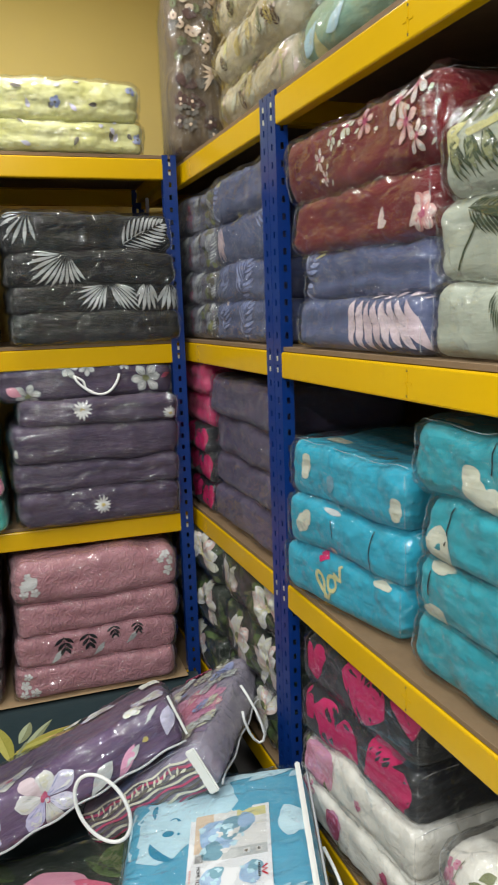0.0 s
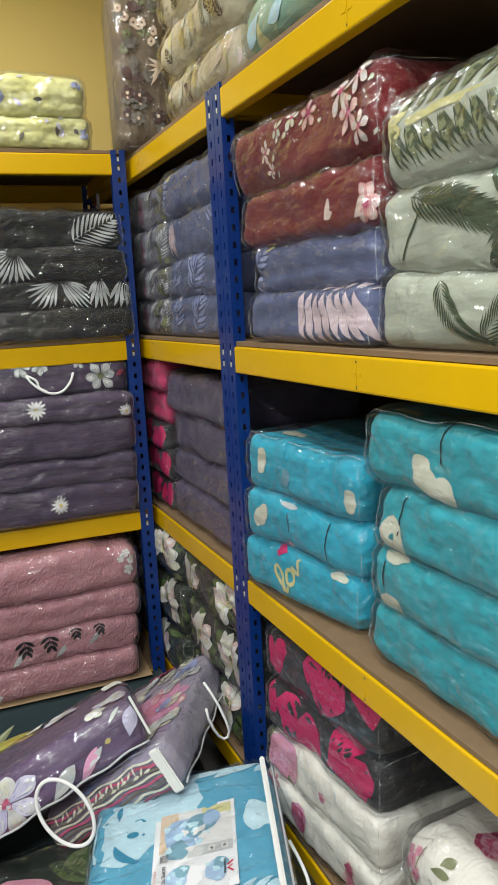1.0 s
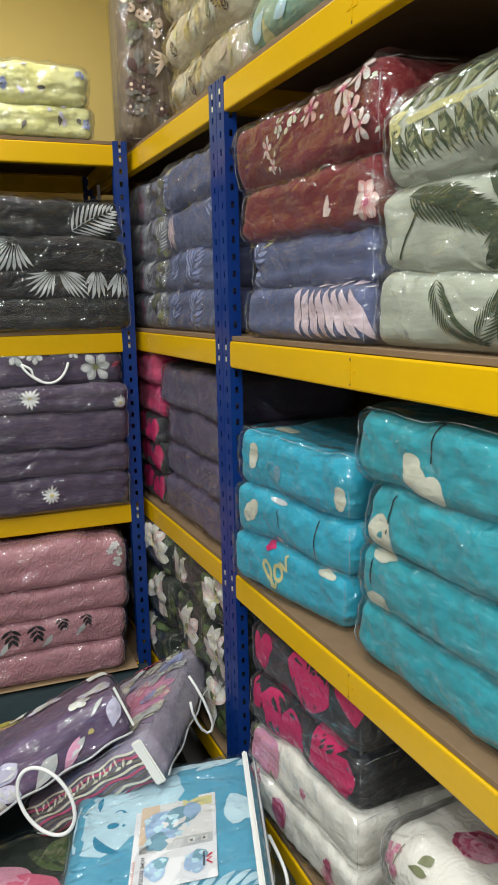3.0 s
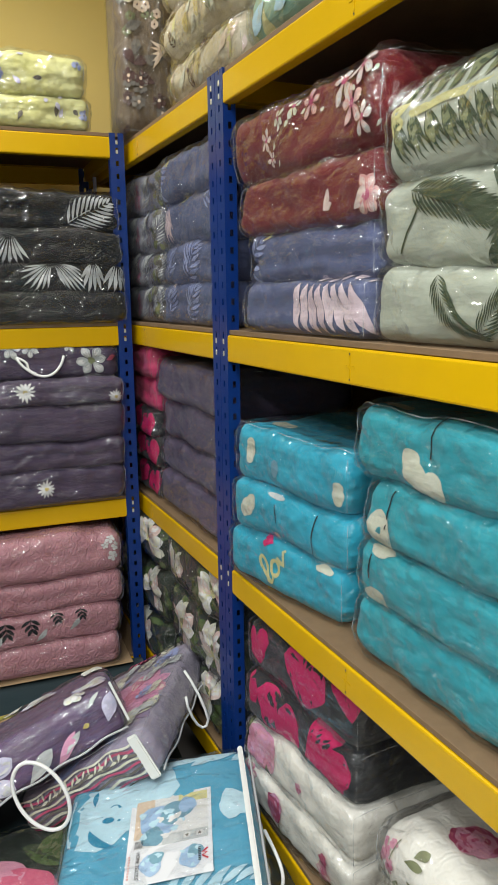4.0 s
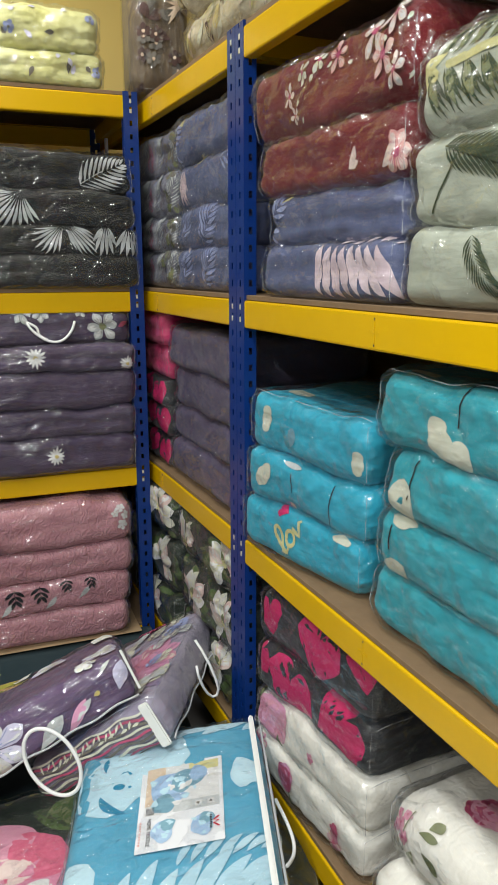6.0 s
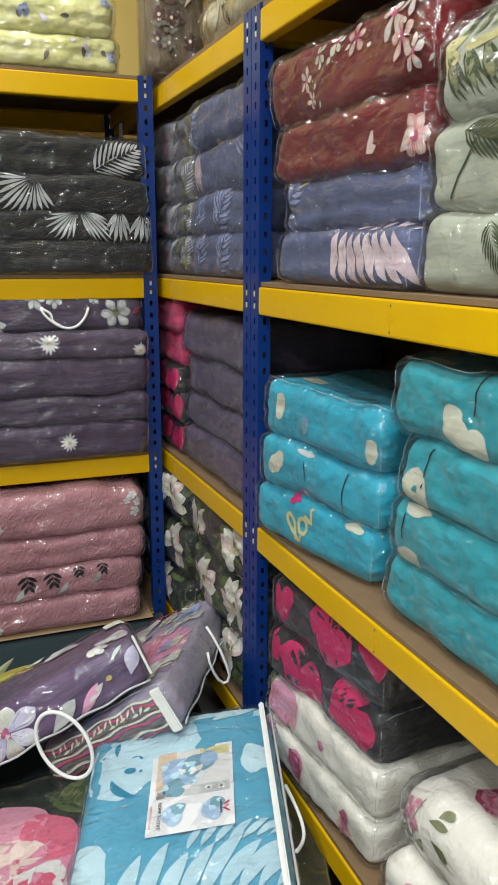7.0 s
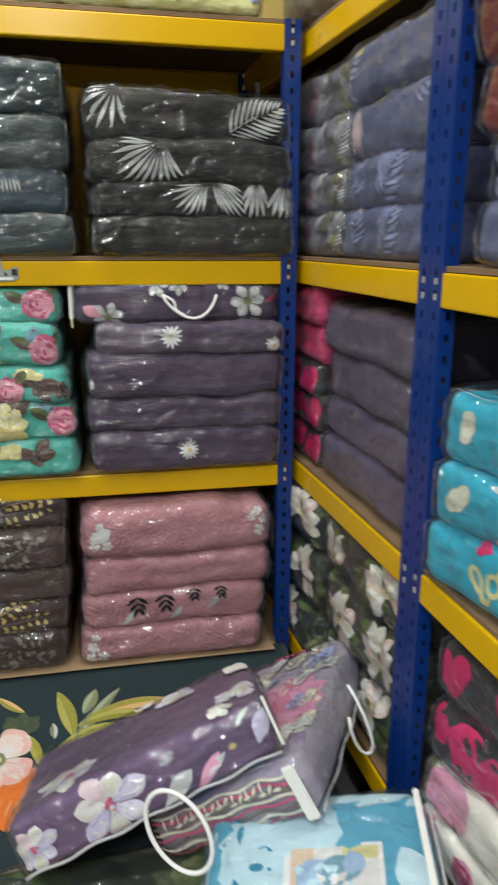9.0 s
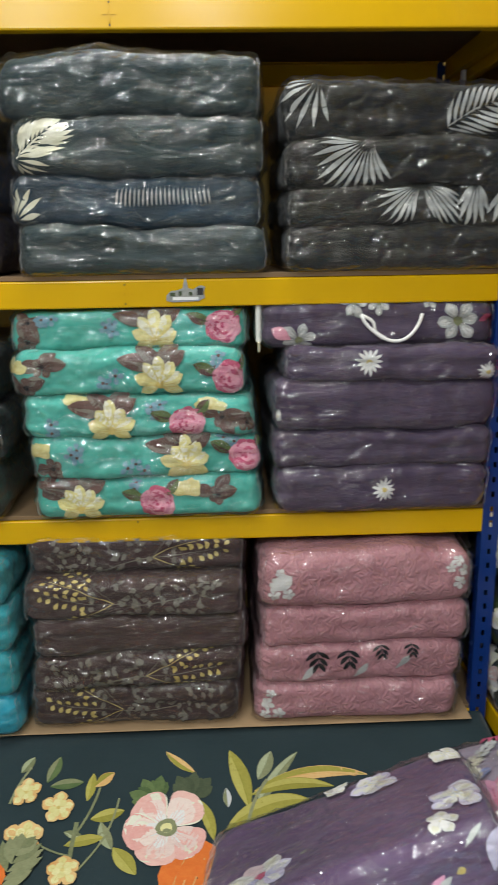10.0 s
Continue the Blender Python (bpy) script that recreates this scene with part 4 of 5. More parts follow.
def tan_print(p):
    for i in range(22):
        x, s = p.rng.uniform(-0.25, -0.02), p.rng.uniform(-0.07, 0.07)
        p.flower("skin" if i % 3 else "moss", x, s, 0.015, 6, 0, "brown", 0.8)
    for i in range(14):
        p.petal("brown" if i % 2 else "ash", p.rng.uniform(-0.26, 0.26), p.rng.uniform(-0.08, 0.08), p.rng.uniform(0, 360), 0.05, 0.03)
    for k in range(8):
        p.flower("brown" if k % 2 else "ash", 0.15 + p.rng.uniform(-0.05, 0.06), p.rng.uniform(-0.06, 0.06), 0.024, 6, 0, "skin", 0.6)
    for k in range(5):
        p.petal("skin", 0.0 + k * 0.02, 0.02, 60 + 20 * k, 0.06, 0.012, 20)


def aqua_print(p):
    for i in range(10):
        x, s = p.rng.uniform(-0.25, 0.25), p.rng.uniform(-0.05, 0.05)
        p.petal("straw" if i % 2 else "ice", x, s, p.rng.uniform(0, 360), 0.09, 0.04)
        if i % 4 == 0:
            p.petal("gilt", x + 0.05, s, 80, 0.07, 0.03)


# ---- left rack: six stacks that the walk passes, with those at its end ----
def left(x, y, z):
    return pose(x, y, z)


G = {"group": "bedding packs on the shelves"}
N = "dark teal quilt with pale palm leaf print in clear film"
pile(left(-0.835, 0.505, 1.488), [
    (0.105, 0.565, "navy", "plain dark teal folded quilt in shiny clear film", None, G),
    (0.106, 0.560, "blue_navy", N, palm_white("tq"), G),
    (0.120, 0.555, "navy", N, palm_white("l"), G),
    (0.128, 0.570, "navy", "plain dark teal folded quilt in shiny clear film", None, {**G, "crease": ()})], 0.54)
B = "black quilt with silver palm frond print in clear film"
pile(left(-0.24, 0.50, 1.488), [
    (0.097, 0.53, "black", "plain black folded quilt in shiny clear film", None, G),
    (0.085, 0.53, "black", B, palm_white("R"), G),
    (0.100, 0.53, "black", B, palm_white("m"), G),
    (0.116, 0.53, "black", B, palm_white("Lr"), G)], 0.54)
T = "turquoise quilt with cream, rose and brown flowers in film"
pile(left(-0.845, 0.485, 0.903), [
    (0.102, 0.55, "mint", T, mint_flowers(((-0.165, 0.0),), ((0.02, -0.012),), ((-0.04, 0.025),), ((0.16, 0.01), (-0.25, 0.03)), ((0.095, 0.02),)), {**G, "crease": ((0.45, 0.004),), "dx": 0.005}),
    (0.103, 0.55, "mint", T, mint_flowers(((0.10, 0.0),), ((0.245, 0.0),), ((-0.165, 0.012), (-0.02, -0.03), (0.21, 0.03)), ((-0.23, -0.015),), ((-0.255, 0.02), (0.09, -0.045))), {**G, "crease": ((0.5, 0.003),), "dx": 0.0}),
    (0.102, 0.55, "mint", T, mint_flowers(((-0.065, -0.008),), ((0.115, -0.022),), ((-0.19, -0.03), (0.04, 0.012)), ((0.25, -0.01), (0.19, 0.0)), ((0.17, 0.024), (-0.14, 0.045))), {**G, "crease": ((0.4, 0.004),), "dx": -0.005}),
    (0.100, 0.54, "mint", T, mint_flowers(((0.07, -0.004),), ((0.235, -0.014),), ((-0.045, -0.02), (0.20, 0.03)), ((-0.25, -0.02), (-0.21, 0.025)), ((-0.275, 0.02),)), {**G, "crease": (), "dx": -0.02}),
    (0.094, 0.56, "mint", T, mint_flowers(((0.065, 0.0),), ((0.225, 0.008),), ((-0.055, 0.0), (-0.18, 0.03)), ((-0.245, -0.015), (-0.24, 0.03)), ()), {**G, "crease": (), "dx": -0.03, "dy": 0.04})], 0.54)
U = "plum purple quilt with white daisy print in clear film"
pile(left(-0.265, 0.485, 0.903), [
    (0.112, 0.53, "plum", U, daisies((0.0, 0.0, 0.03)), {**G, "crease": ((0.55, 0.006),)}),
    (0.090, 0.54, "plum", "plain plum purple folded quilt in clear film", None, G),
    (0.124, 0.54, "plum", "plain plum purple folded quilt in clear film", daisies((-0.27, -0.02, 0.018)), {**G, "crease": ((0.5, 0.003),)}),
    (0.080, 0.51, "plum", U, daisies((-0.055, 0.005, 0.033), (0.23, -0.02, 0.026)), {**G, "dx": 0.015})], 0.54)
top = pack(left(-0.28, 0.522 + 0.21, 0.903 + 0.406), 0.56, 0.42, 0.108, "plum", "plum purple quilt with lilac flowers in a zipped handled bag", plum_blooms, ((0.6, 0.008),), group="bedding packs on the shelves")
pts = [(-0.045 + 0.02 * math.sin(t * 2.2) + 0.13 * t, -0.222 - 0.012 * math.sin(math.pi * t), 0.078 - 0.062 * math.sin(math.pi * t) ** 0.7) for t in [i / 20 for i in range(21)]]
piece("cord_handle", tube("cord_handle", pts, 0.0042, 7), CORD, top, "white cord carrying handle")
pts = [(-0.045 + 0.062 * t + 0.01 * math.sin(6 * t), -0.222, 0.078 - 0.055 * t) for t in [i / 8 for i in range(9)]]
piece("cord_handle", tube("cord_handle", pts, 0.004, 7), CORD, top, "white cord carrying handle")
piece("zip_tape", bevelled(boxes("zip_tape", [(-0.291, -0.279, -0.2, 0.1, 0.012, 0.118)]), 0.004), TAPE, top, "white zip tape")
piece("zip_pull", bevelled(boxes("zip_pull", [(-0.288, -0.282, -0.206, -0.2, -0.008, 0.016)]), 0.001, 1), STEEL, top)
V = "cocoa brown quilt with gilt leafy vine print in film"
pile(left(-0.89, 0.468, 0.32), [
    (0.125, 0.55, "cocoa", V, gilt_vine(-0.03, -1), {**G, "dx": -0.01}),
    (0.092, 0.54, "cocoa", V, gilt_vine(0.02, 1), {**G, "dx": 0.0}),
    (0.104, 0.54, "cocoa", "plain cocoa brown folded quilt in clear film", None, {**G, "dx": 0.005}),
    (0.100, 0.55, "cocoa", V, gilt_vine(-0.05, -1), {**G, "dx": 0.0}),
    (0.098, 0.55, "cocoa", V, gilt_vine(0.04, 1), {**G, "dx": 0.005, "dy": 0.05})], 0.54)
K = "dusty pink quilted bedspread with white flowers in film"
pile(left(-0.305, 0.470, 0.32), [
    (0.106, 0.54, "rose", K, pink_sprays("l"), {**G, "crease": (), "dx": -0.012}),
    (0.109, 0.54, "rose", "dusty pink quilted bedspread with black leaf sprays in film", pink_sprays("leaf"), {**G, "crease": (), "dx": -0.006}),
    (0.112, 0.54, "rose", "plain dusty pink quilted bedspread in clear film", None, {**G, "crease": ((0.5, 0.002),), "dx": 0.0}),
    (0.150, 0.545, "rose", K, pink_sprays("b"), {**G, "crease": (), "dx": 0.004})], 0.54)
Y = "lemon yellow quilt with small lilac sprigs in film"
pile(left(-0.36, 0.52, 2.073), [
    (0.092, 0.62, "lemon", Y, lemon_print, {**G, "crease": ((0.5, 0.004),), "dx": 0.0}),
    (0.118, 0.61, "lemon", Y, lemon_print, {**G, "crease": ((0.35, 0.006),), "dx": -0.005})], 0.54)
pile(left(-1.45, 0.50, 1.488), [
    (0.15, 0.56, "plum", "plum purple folded quilt in clear film", None, G),
    (0.14, 0.56, "slate", "slate blue folded quilt in clear film", palm_blue("mix"), G),
    (0.14, 0.56, "navy", "plain dark teal folded quilt in shiny clear film", None, G)], 0.54)
pile(left(-1.47, 0.48, 0.903), [
    (0.14, 0.56, "lily", "dark green leafy quilt in clear film", lily_print, G),
    (0.14, 0.56, "black", "plain black folded quilt in shiny clear film", None, G),
    (0.14, 0.56, "navy", "plain dark teal folded quilt in shiny clear film", None, G)], 0.54)
pile(left(-1.475, 0.44, 0.32), [
    (0.12, 0.56, "teal", "bright teal plush quilt in clear film", None, G),
    (0.12, 0.56, "sea", "sea green plush quilt in clear film", None, G),
    (0.12, 0.56, "sea", "sea green plush quilt in clear film", None, G),
    (0.12, 0.56, "sea", "sea green plush quilt in clear film", None, G)], 0.54)


# ---- right rack, near bay ----
def right(x, y, z, yaw=0):
    return M_R @ pose(x, y, z, 0, 0, yaw)


S = "slate blue quilt with blush palm leaf print in film"
R = "wine red quilt with blush cherry blossom print in film"
pile(right(0.375, 0.012, 1.488), [
    (0.100, 0.49, "slate", S, palm_blue("big"), {**G, "dx": -0.045, "crease": ((0.55, 0.003),)}),
    (0.102, 0.49, "slate", S, palm_blue("corner"), {**G, "dx": -0.042, "crease": ((0.4, 0.008),)}),
    (0.110, 0.525, "wine", R, red_print("low"), {**G, "dx": -0.05, "crease": ()}),
    (0.135, 0.59, "wine", R, red_print("top"), {**G, "dx": -0.06, "crease": ()})])
W = "pale sage quilt with dark green palm fronds in film"
pile(right(0.935, 0.016, 1.488), [
    (0.114, 0.58, "sage", W, sage_print("low"), {**G, "dx": -0.062, "crease": ()}),
    (0.127, 0.58, "sage", W, sage_print("mid"), {**G, "dx": -0.054, "crease": ()}),
    (0.132, 0.58, "sage", W, sage_print("top"), {**G, "dx": -0.03, "crease": ((0.82, 0.006),)})])
pile(right(0.95, 0.47, 1.488), [
    (0.14, 0.56, "wine", "wine red folded quilt in clear film", None, {**G, "d": 0.25}),
    (0.14, 0.56, "wine", "wine red folded quilt in clear film", None, {**G, "d": 0.25}),
    (0.13, 0.56, "wine", R, red_print("top"), {**G, "d": 0.25})])
Q = "bright teal plush quilt with white clouds in film"
pile(right(0.246, 0.020, 0.903, 8.5), [
    (0.122, 0.43, "teal", "bright teal plush quilt with yellow script and red heart", teal_print(2), {**G, "crease": (), "dx": -0.014}),
    (0.113, 0.43, "teal", Q, teal_print(1), {**G, "crease": (), "dx": 0.0}),
    (0.125, 0.43, "teal", Q, teal_print(0), {**G, "crease": (), "dx": 0.004, "top_seam": True})])
Z = "sea green plush quilt with cream clouds in film"
pile(right(0.845, 0.03, 0.903), [
    (0.118, 0.60, "sea", "bright sea green plush quilt in clear film", teal_print(6), {**G, "crease": (), "dx": -0.035}),
    (0.114, 0.58, "sea", Z, teal_print(5), {**G, "crease": (), "dx": -0.028}),
    (0.110, 0.58, "sea", Z, teal_print(4), {**G, "crease": (), "dx": 0.0}),
    (0.128, 0.60, "sea", Z, teal_print(3), {**G, "crease": (), "dx": -0.028, "top_seam": True})])
pile(right(0.36, 0.48, 0.903), [
    (0.17, 0.5, "lily", "dark floral folded quilt in clear film", lily_print, {**G, "d": 0.24}),
    (0.17, 0.5, "coal", "charcoal folded quilt in clear film", None, {**G, "d": 0.24}),
    (0.1, 0.5, "lily", "dark floral folded quilt in clear film", lily_print, {**G, "d": 0.24})])
C = "cream quilted bedspread with pink roses in clear film"
H = "charcoal plush quilt with hot pink hearts in film"
pile(right(0.30, 0.012, 0.318, 5.0), [
    (0.108, 0.46, "cream", C, cream_print(1), {**G, "crease": (), "dx": 0.0, "dy": -0.005}),
    (0.112, 0.46, "cream", C, cream_print(0), {**G, "crease": (), "dx": 0.0, "dy": 0.0}),
    (0.130, 0.46, "coal", H, heart_print(1), {**G, "crease": (), "dx": 0.0, "dy": 0.008, "r": 0.6}),
    (0.135, 0.46, "coal", H, heart_print(0), {**G, "crease": (), "dx": -0.005, "dy": 0.012, "r": 0.6})])
pile(right(0.885, 0.01, 0.318), [
    (0.15, 0.56, "cream", C, cream_print(3), {**G, "crease": (), "dx": 0.0, "dy": -0.01}),
    (0.155, 0.56, "cream", C, cream_print(2), {**G, "crease": (), "dx": 0.0, "dy": 0.0, "r": 1.0})])

# ---- right rack, corner bay ----
pile(right(-0.315, 0.022, 1.488), [
    (0.109, 0.45, "slate", S, palm_blue("mix"), {**G, "d": 0.4}),
    (0.108, 0.45, "slate", S, palm_blue("mix"), {**G, "d": 0.4}),
    (0.124, 0.45, "slate", S, palm_blue("band"), {**G, "d": 0.4, "crease": ()}),
    (0.118, 0.45, "slate", S, palm_blue("corner"), {**G, "d": 0.4, "crease": ()})])
E = "grey blue quilt with plum fern print in film"
pile(right(-0.835, 0.022, 1.488), [
    (0.109, 0.54, "grey", E, grey_print, {**G, "d": 0.4}),
    (0.10, 0.54, "grey", E, grey_print, {**G, "d": 0.4}),
    (0.128, 0.54, "grey", E, grey_print, {**G, "d": 0.4}),
    (0.12, 0.54, "grey", E, grey_print, {**G, "d": 0.4})])
J = "dusky purple folded quilt in clear film"
pile(right(-0.40, 0.03, 0.903), [
    (0.118, 0.52, "dusk", J, None, {**G, "crease": ()}),
    (0.105, 0.52, "dusk", J, None, {**G, "crease": ()}),
    (0.118, 0.52, "dusk", J, None, {**G, "crease": ()}),
    (0.128, 0.52, "dusk", J, None, {**G, "crease": ()})])
X = "black plush quilt with hot pink hearts in film"
pile(right(-0.90, 0.02, 0.903), [
    (0.10, 0.44, "coal", X, pinkblack, G), (0.10, 0.44, "coal", X, pinkblack, G), (0.09, 0.44, "coal", X, pinkblack, G),
    (0.11, 0.44, "magenta", "hot pink plush quilt in clear film", None, G), (0.10, 0.44, "magenta", "hot pink plush quilt in clear film", None, G)])
O = "dark green quilt with large blush lilies in film"
for x in (-0.33, -0.88):
    pile(right(x, 0.02 if x > -0.5 else 0.0, 0.318), [(h, 0.54, "lily", O, lily_print, {**G, "crease": ((0.5, 0.004),), "amp": 0.02}) for h in (0.15, 0.19, 0.165)])

# ---- on top of the right rack ----
A = "gold brown floral quilt roll in clear film"
pile(right(-0.20, 0.015, 2.063), [
    (0.115, 0.52, "gold", A, gold_print, {**G, "r": 1.0, "crease": ()}),
    (0.12, 0.52, "gold", A, gold_print, {**G, "r": 1.0, "crease": ()}),
    (0.12, 0.52, "gold", A, gold_print, {**G, "r": 1.0, "crease": ()})])
I = "aqua green leafy quilt in clear film"
pile(right(0.36, 0.015, 2.063), [
    (0.125, 0.54, "aqua", I, aqua_print, {**G, "r": 1.0, "crease": ()}),
    (0.12, 0.54, "aqua", I, aqua_print, {**G, "r": 1.0, "crease": ()}),
    (0.12, 0.54, "aqua", I, aqua_print, {**G, "r": 1.0, "crease": ()})])
pack(pose(0.045, 0.645, 2.33, 0, 0, -8) @ pose(0, 0, 0, 0, 90, 0), 0.53, 0.34, 0.185, "tan", "taupe floral quilt standing on end in clear film", tan_print, (), group="bedding packs on the shelves")


# ---- the heap on the floor ----
def axes_pose(origin, right_way, back_way):
    ex = Vector(right_way).normalized()
    ey = Vector(back_way)
    ey = (ey - ey.dot(ex) * ex).normalized()
    ez = ex.cross(ey)
    m = Matrix((ex, ey, ez)).transposed().to_4x4()
    m.translation = Vector(origin)
    return m


def corner_pose(corner, right_way, back_way, w, d, h, x_side, y_side):
    """The bottom-centre pose of a block whose top corner at the given sides (+1 right or back) lies at corner."""
    m = axes_pose((0, 0, 0), right_way, back_way)
    m.translation = Vector(corner) - m.to_3x3() @ Vector((x_side * w / 2, y_side * d / 2, h))
    return m


HEAP = "bedding packs heaped on the floor"


def fall(y):
    """Height of the large floral bedspread pack along its slope."""
    for (y0, z0), (y1, z1) in zip(FALL, FALL[1:]):
        if y1 <= y <= y0:
            t = (y0 - y) / (y0 - y1)
            return z0 + (z1 - z0) * t
    return 0.0


FALL = [(0.515, 0.305), (0.44, 0.300), (0.20, 0.235), (-0.08, 0.205), (-0.13, 0.18), (-0.145, 0.12), (-0.15, 0.0)]


def spread_at(x, y, off=0.0):
    bump = 0.004 * noise.noise((x * 4, y * 5, 1.7)) + 0.0025 * noise.noise((x * 11, y * 13, 4.1))
    return Vector((x, y, fall(y) + bump + off))


ys = [0.514 - 0.012 * i for i in range(57)]
xs = [-1.76 + 1.79 * i / 90 for i in range(91)]
vs = [spread_at(x, max(y, -0.149)) for y in ys for x in xs]
nx = len(xs)
fs = [[j * nx + i, (j + 1) * nx + i, (j + 1) * nx + i + 1, j * nx + i + 1] for j in range(len(ys) - 1) for i in range(nx - 1)]
base = len(vs)
edge = [j * nx for j in range(len(ys))]
edge_r = [j * nx + nx - 1 for j in range(len(ys))]
vs += [(vs[i][0], vs[i][1], 0.0) for i in edge] + [(vs[i][0], vs[i][1], 0.0) for i in edge_r]
n = len(ys)
fs += [[edge[j], base + j, base + j + 1, edge[j + 1]] for j in range(n - 1)]
fs += [[edge_r[j + 1], base + n + j + 1, base + n + j, edge_r[j]] for j in range(n - 1)]
fs += [[*range(nx), base + n, base][::-1]]
bedspread = new("bedspread_pack")
tagged(bedspread, "large ink green bedspread pack with painted garden flowers", "bedding pack", HEAP)
piece("folded_bedspread", mesh_of("folded_bedspread", vs, fs), F["floral"], bedspread)
D["straw_leaf"] = dyed("yellow_leaf_dye", (0.34, 0.30, 0.06), (0.46, 0.42, 0.12))
D["sage_leaf"] = dyed("sage_leaf_dye", (0.26, 0.30, 0.17), (0.40, 0.43, 0.28))
p = Print(spread_at, 5)
p.off = 0.0012
for x, y, a, ln, w, dye, b in (
        (-0.615, 0.25, 100, 0.16, 0.045, "olive", 14), (-0.60, 0.24, 62, 0.19, 0.03, "moss", -20), (-0.59, 0.32, 60, 0.085, 0.036, "moss", 10),
        (-0.60, 0.29, 25, 0.29, 0.034, "amber", -42), (-0.61, 0.28, 22, 0.21, 0.030, "olive", -40), (-0.67, 0.195, 42, 0.22, 0.045, "olive", -52),
        (-0.69, 0.165, 20, 0.14, 0.045, "leaf", -12), (-0.745, 0.345, 150, 0.10, 0.022, "amber", -20), (-0.70, 0.17, 95, 0.12, 0.028, "olive", 40),
        (-0.665, 0.25, 95, 0.05, 0.02, "silver", 0), (-1.005, 0.28, 80, 0.07, 0.024, "olive", 10), (-0.99, 0.235, 10, 0.08, 0.032, "olive", 10),
        (-1.00, 0.19, 160, 0.05, 0.02, "moss", 0), (-0.93, 0.155, 125, 0.08, 0.03, "moss", -20), (-1.04, 0.17, 20, 0.09, 0.032, "olive", -20),
        (-1.11, 0.33, 70, 0.075, 0.03, "leaf", 10), (-1.10, 0.32, 10, 0.08, 0.028, "leaf", -10), (-1.18, 0.36, 60, 0.05, 0.026, "moss", 0),
        (-0.99, 0.315, 40, 0.055, 0.03, "amber", 0), (-0.80, 0.10, 100, 0.10, 0.05, "moss", 20), (-0.87, 0.09, 130, 0.09, 0.04, "olive", 0)):
    p.leaf2(dye, {"olive": "straw_leaf", "amber": "olive", "moss": "sage_leaf", "leaf": "moss", "silver": "moss"}[dye], x, y, a, ln, w, b)
for x, y, a, ln, b, wd in ((-1.0, 0.02, 105, 0.21, -20, 0.010), (-1.02, 0.2, 60, 0.12, 20, 0.006), (-1.0, 0.1, 55, 0.20, 30, 0.005), (-1.02, 0.14, 165, 0.14, -30, 0.005), (-1.19, 0.28, 80, 0.10, -20, 0.006), (-0.62, 0.2, 80, 0.13, -30, 0.008)):
    p.curve("moss", x, y, a, ln, wd, b, 12)
for k in range(7):
    p.petal("leaf", -0.842 + 0.0, 0.275, 60 + 20 * k, 0.055 + 0.012 * (k % 2), 0.03)
    p.petal("fern", -0.755, 0.275, 30 + 18 * k, 0.06 + 0.012 * (k % 2), 0.032)
p.disc("orange", -0.735, 0.075, 0.085, 0.10, 0.06, 20)
for k in range(6):
    p.curve("amber", -0.80 + 0.022 * k, 0.0, 80, 0.13, 0.003, -15)
for k, a in enumerate((132, 48, -38, 252, 188)):
    p.petal("ivory", -0.81, 0.206, a - 12, 0.100, 0.070, 0, 0.7, 9, 0.6)
    p.petal("coral", -0.81, 0.206, a, 0.102, 0.096, 0, 0.7, 10, 0.6)
    p.petal("blush", -0.81, 0.206, a + 3, 0.084, 0.074, 0, 0.66, 9, 0.65)
    p.petal("white", -0.81, 0.206, a - 3, 0.056, 0.034, 0, 0.6, 8)
    for e in (-14, -5, 6, 15):
        p.curve("coral", -0.81, 0.206, a + e, 0.068, 0.0012, e * 0.5)
p.disc("moss", -0.81, 0.206, 0.026, 0.022, 0.05)
p.disc("straw", -0.81, 0.206, 0.014, 0.012, 0.05)
for x, y, z in ((-1.155, 0.305, 0.036), (-1.07, 0.262, 0.04), (-1.135, 0.19, 0.048), (-1.03, 0.10, 0.04), (-1.25, 0.25, 0.04)):
    p.flower("amber", x, y, z, 5, 20, "gilt", 0.85)
    p.flower("straw", x, y, z * 0.55, 5, 50, "gilt", 0.8)
p.frond("moss", -1.16, 0.06, 75, 0.12, 0.09, 6, 50, 0.42)
p.disc("orange", -1.2, 0.09, 0.05, 0.045, 0.1)
p.done(bedspread)
piece("card_sheet", bevelled(boxes("card_sheet", [(-1.775, -0.012, 0.460, 0.98, 0.3172, 0.3205)]), 0.001, 1), CARD, None)
tagged(bpy.data.objects["card_sheet"], "brown cardboard sheet lying on the lowest shelf", "cardboard")


def rose_print(p):
    for i in range(26):
        p.leaf2("fern", "leaf", p.rng.uniform(-0.3, 0.4), 0.13 + p.rng.uniform(0.1, 0.7), p.rng.uniform(0, 360), 0.13, 0.06, 20)
    for k in range(4):
        p.leaf2("leaf", "moss", 0.20 + 0.05 * k, 0.70 - 0.03 * k, 20 + 50 * k, 0.11, 0.07)
    for dye, a, ln, w in (("pink", 95, 0.19, 0.20), ("hot_soft", 35, 0.17, 0.17), ("pink", -15, 0.18, 0.19), ("hot_soft", -70, 0.19, 0.2), ("blush", 150, 0.2, 0.2), ("pink", 205, 0.2, 0.2), ("blush", 255, 0.2, 0.2)):
        p.petal(dye, 0.085, 0.53, a, ln, w, 0, 0.66, 12)
    for dye, a, ln, w in (("blush", 70, 0.11, 0.13), ("white", 170, 0.13, 0.14), ("blush", 260, 0.13, 0.13), ("white", -30, 0.13, 0.13)):
        p.petal(dye, 0.075, 0.50, a, ln, w, 0, 0.66, 12)
    p.petal("pink", 0.075, 0.49, 120, 0.06, 0.06, 0, 0.66, 8)


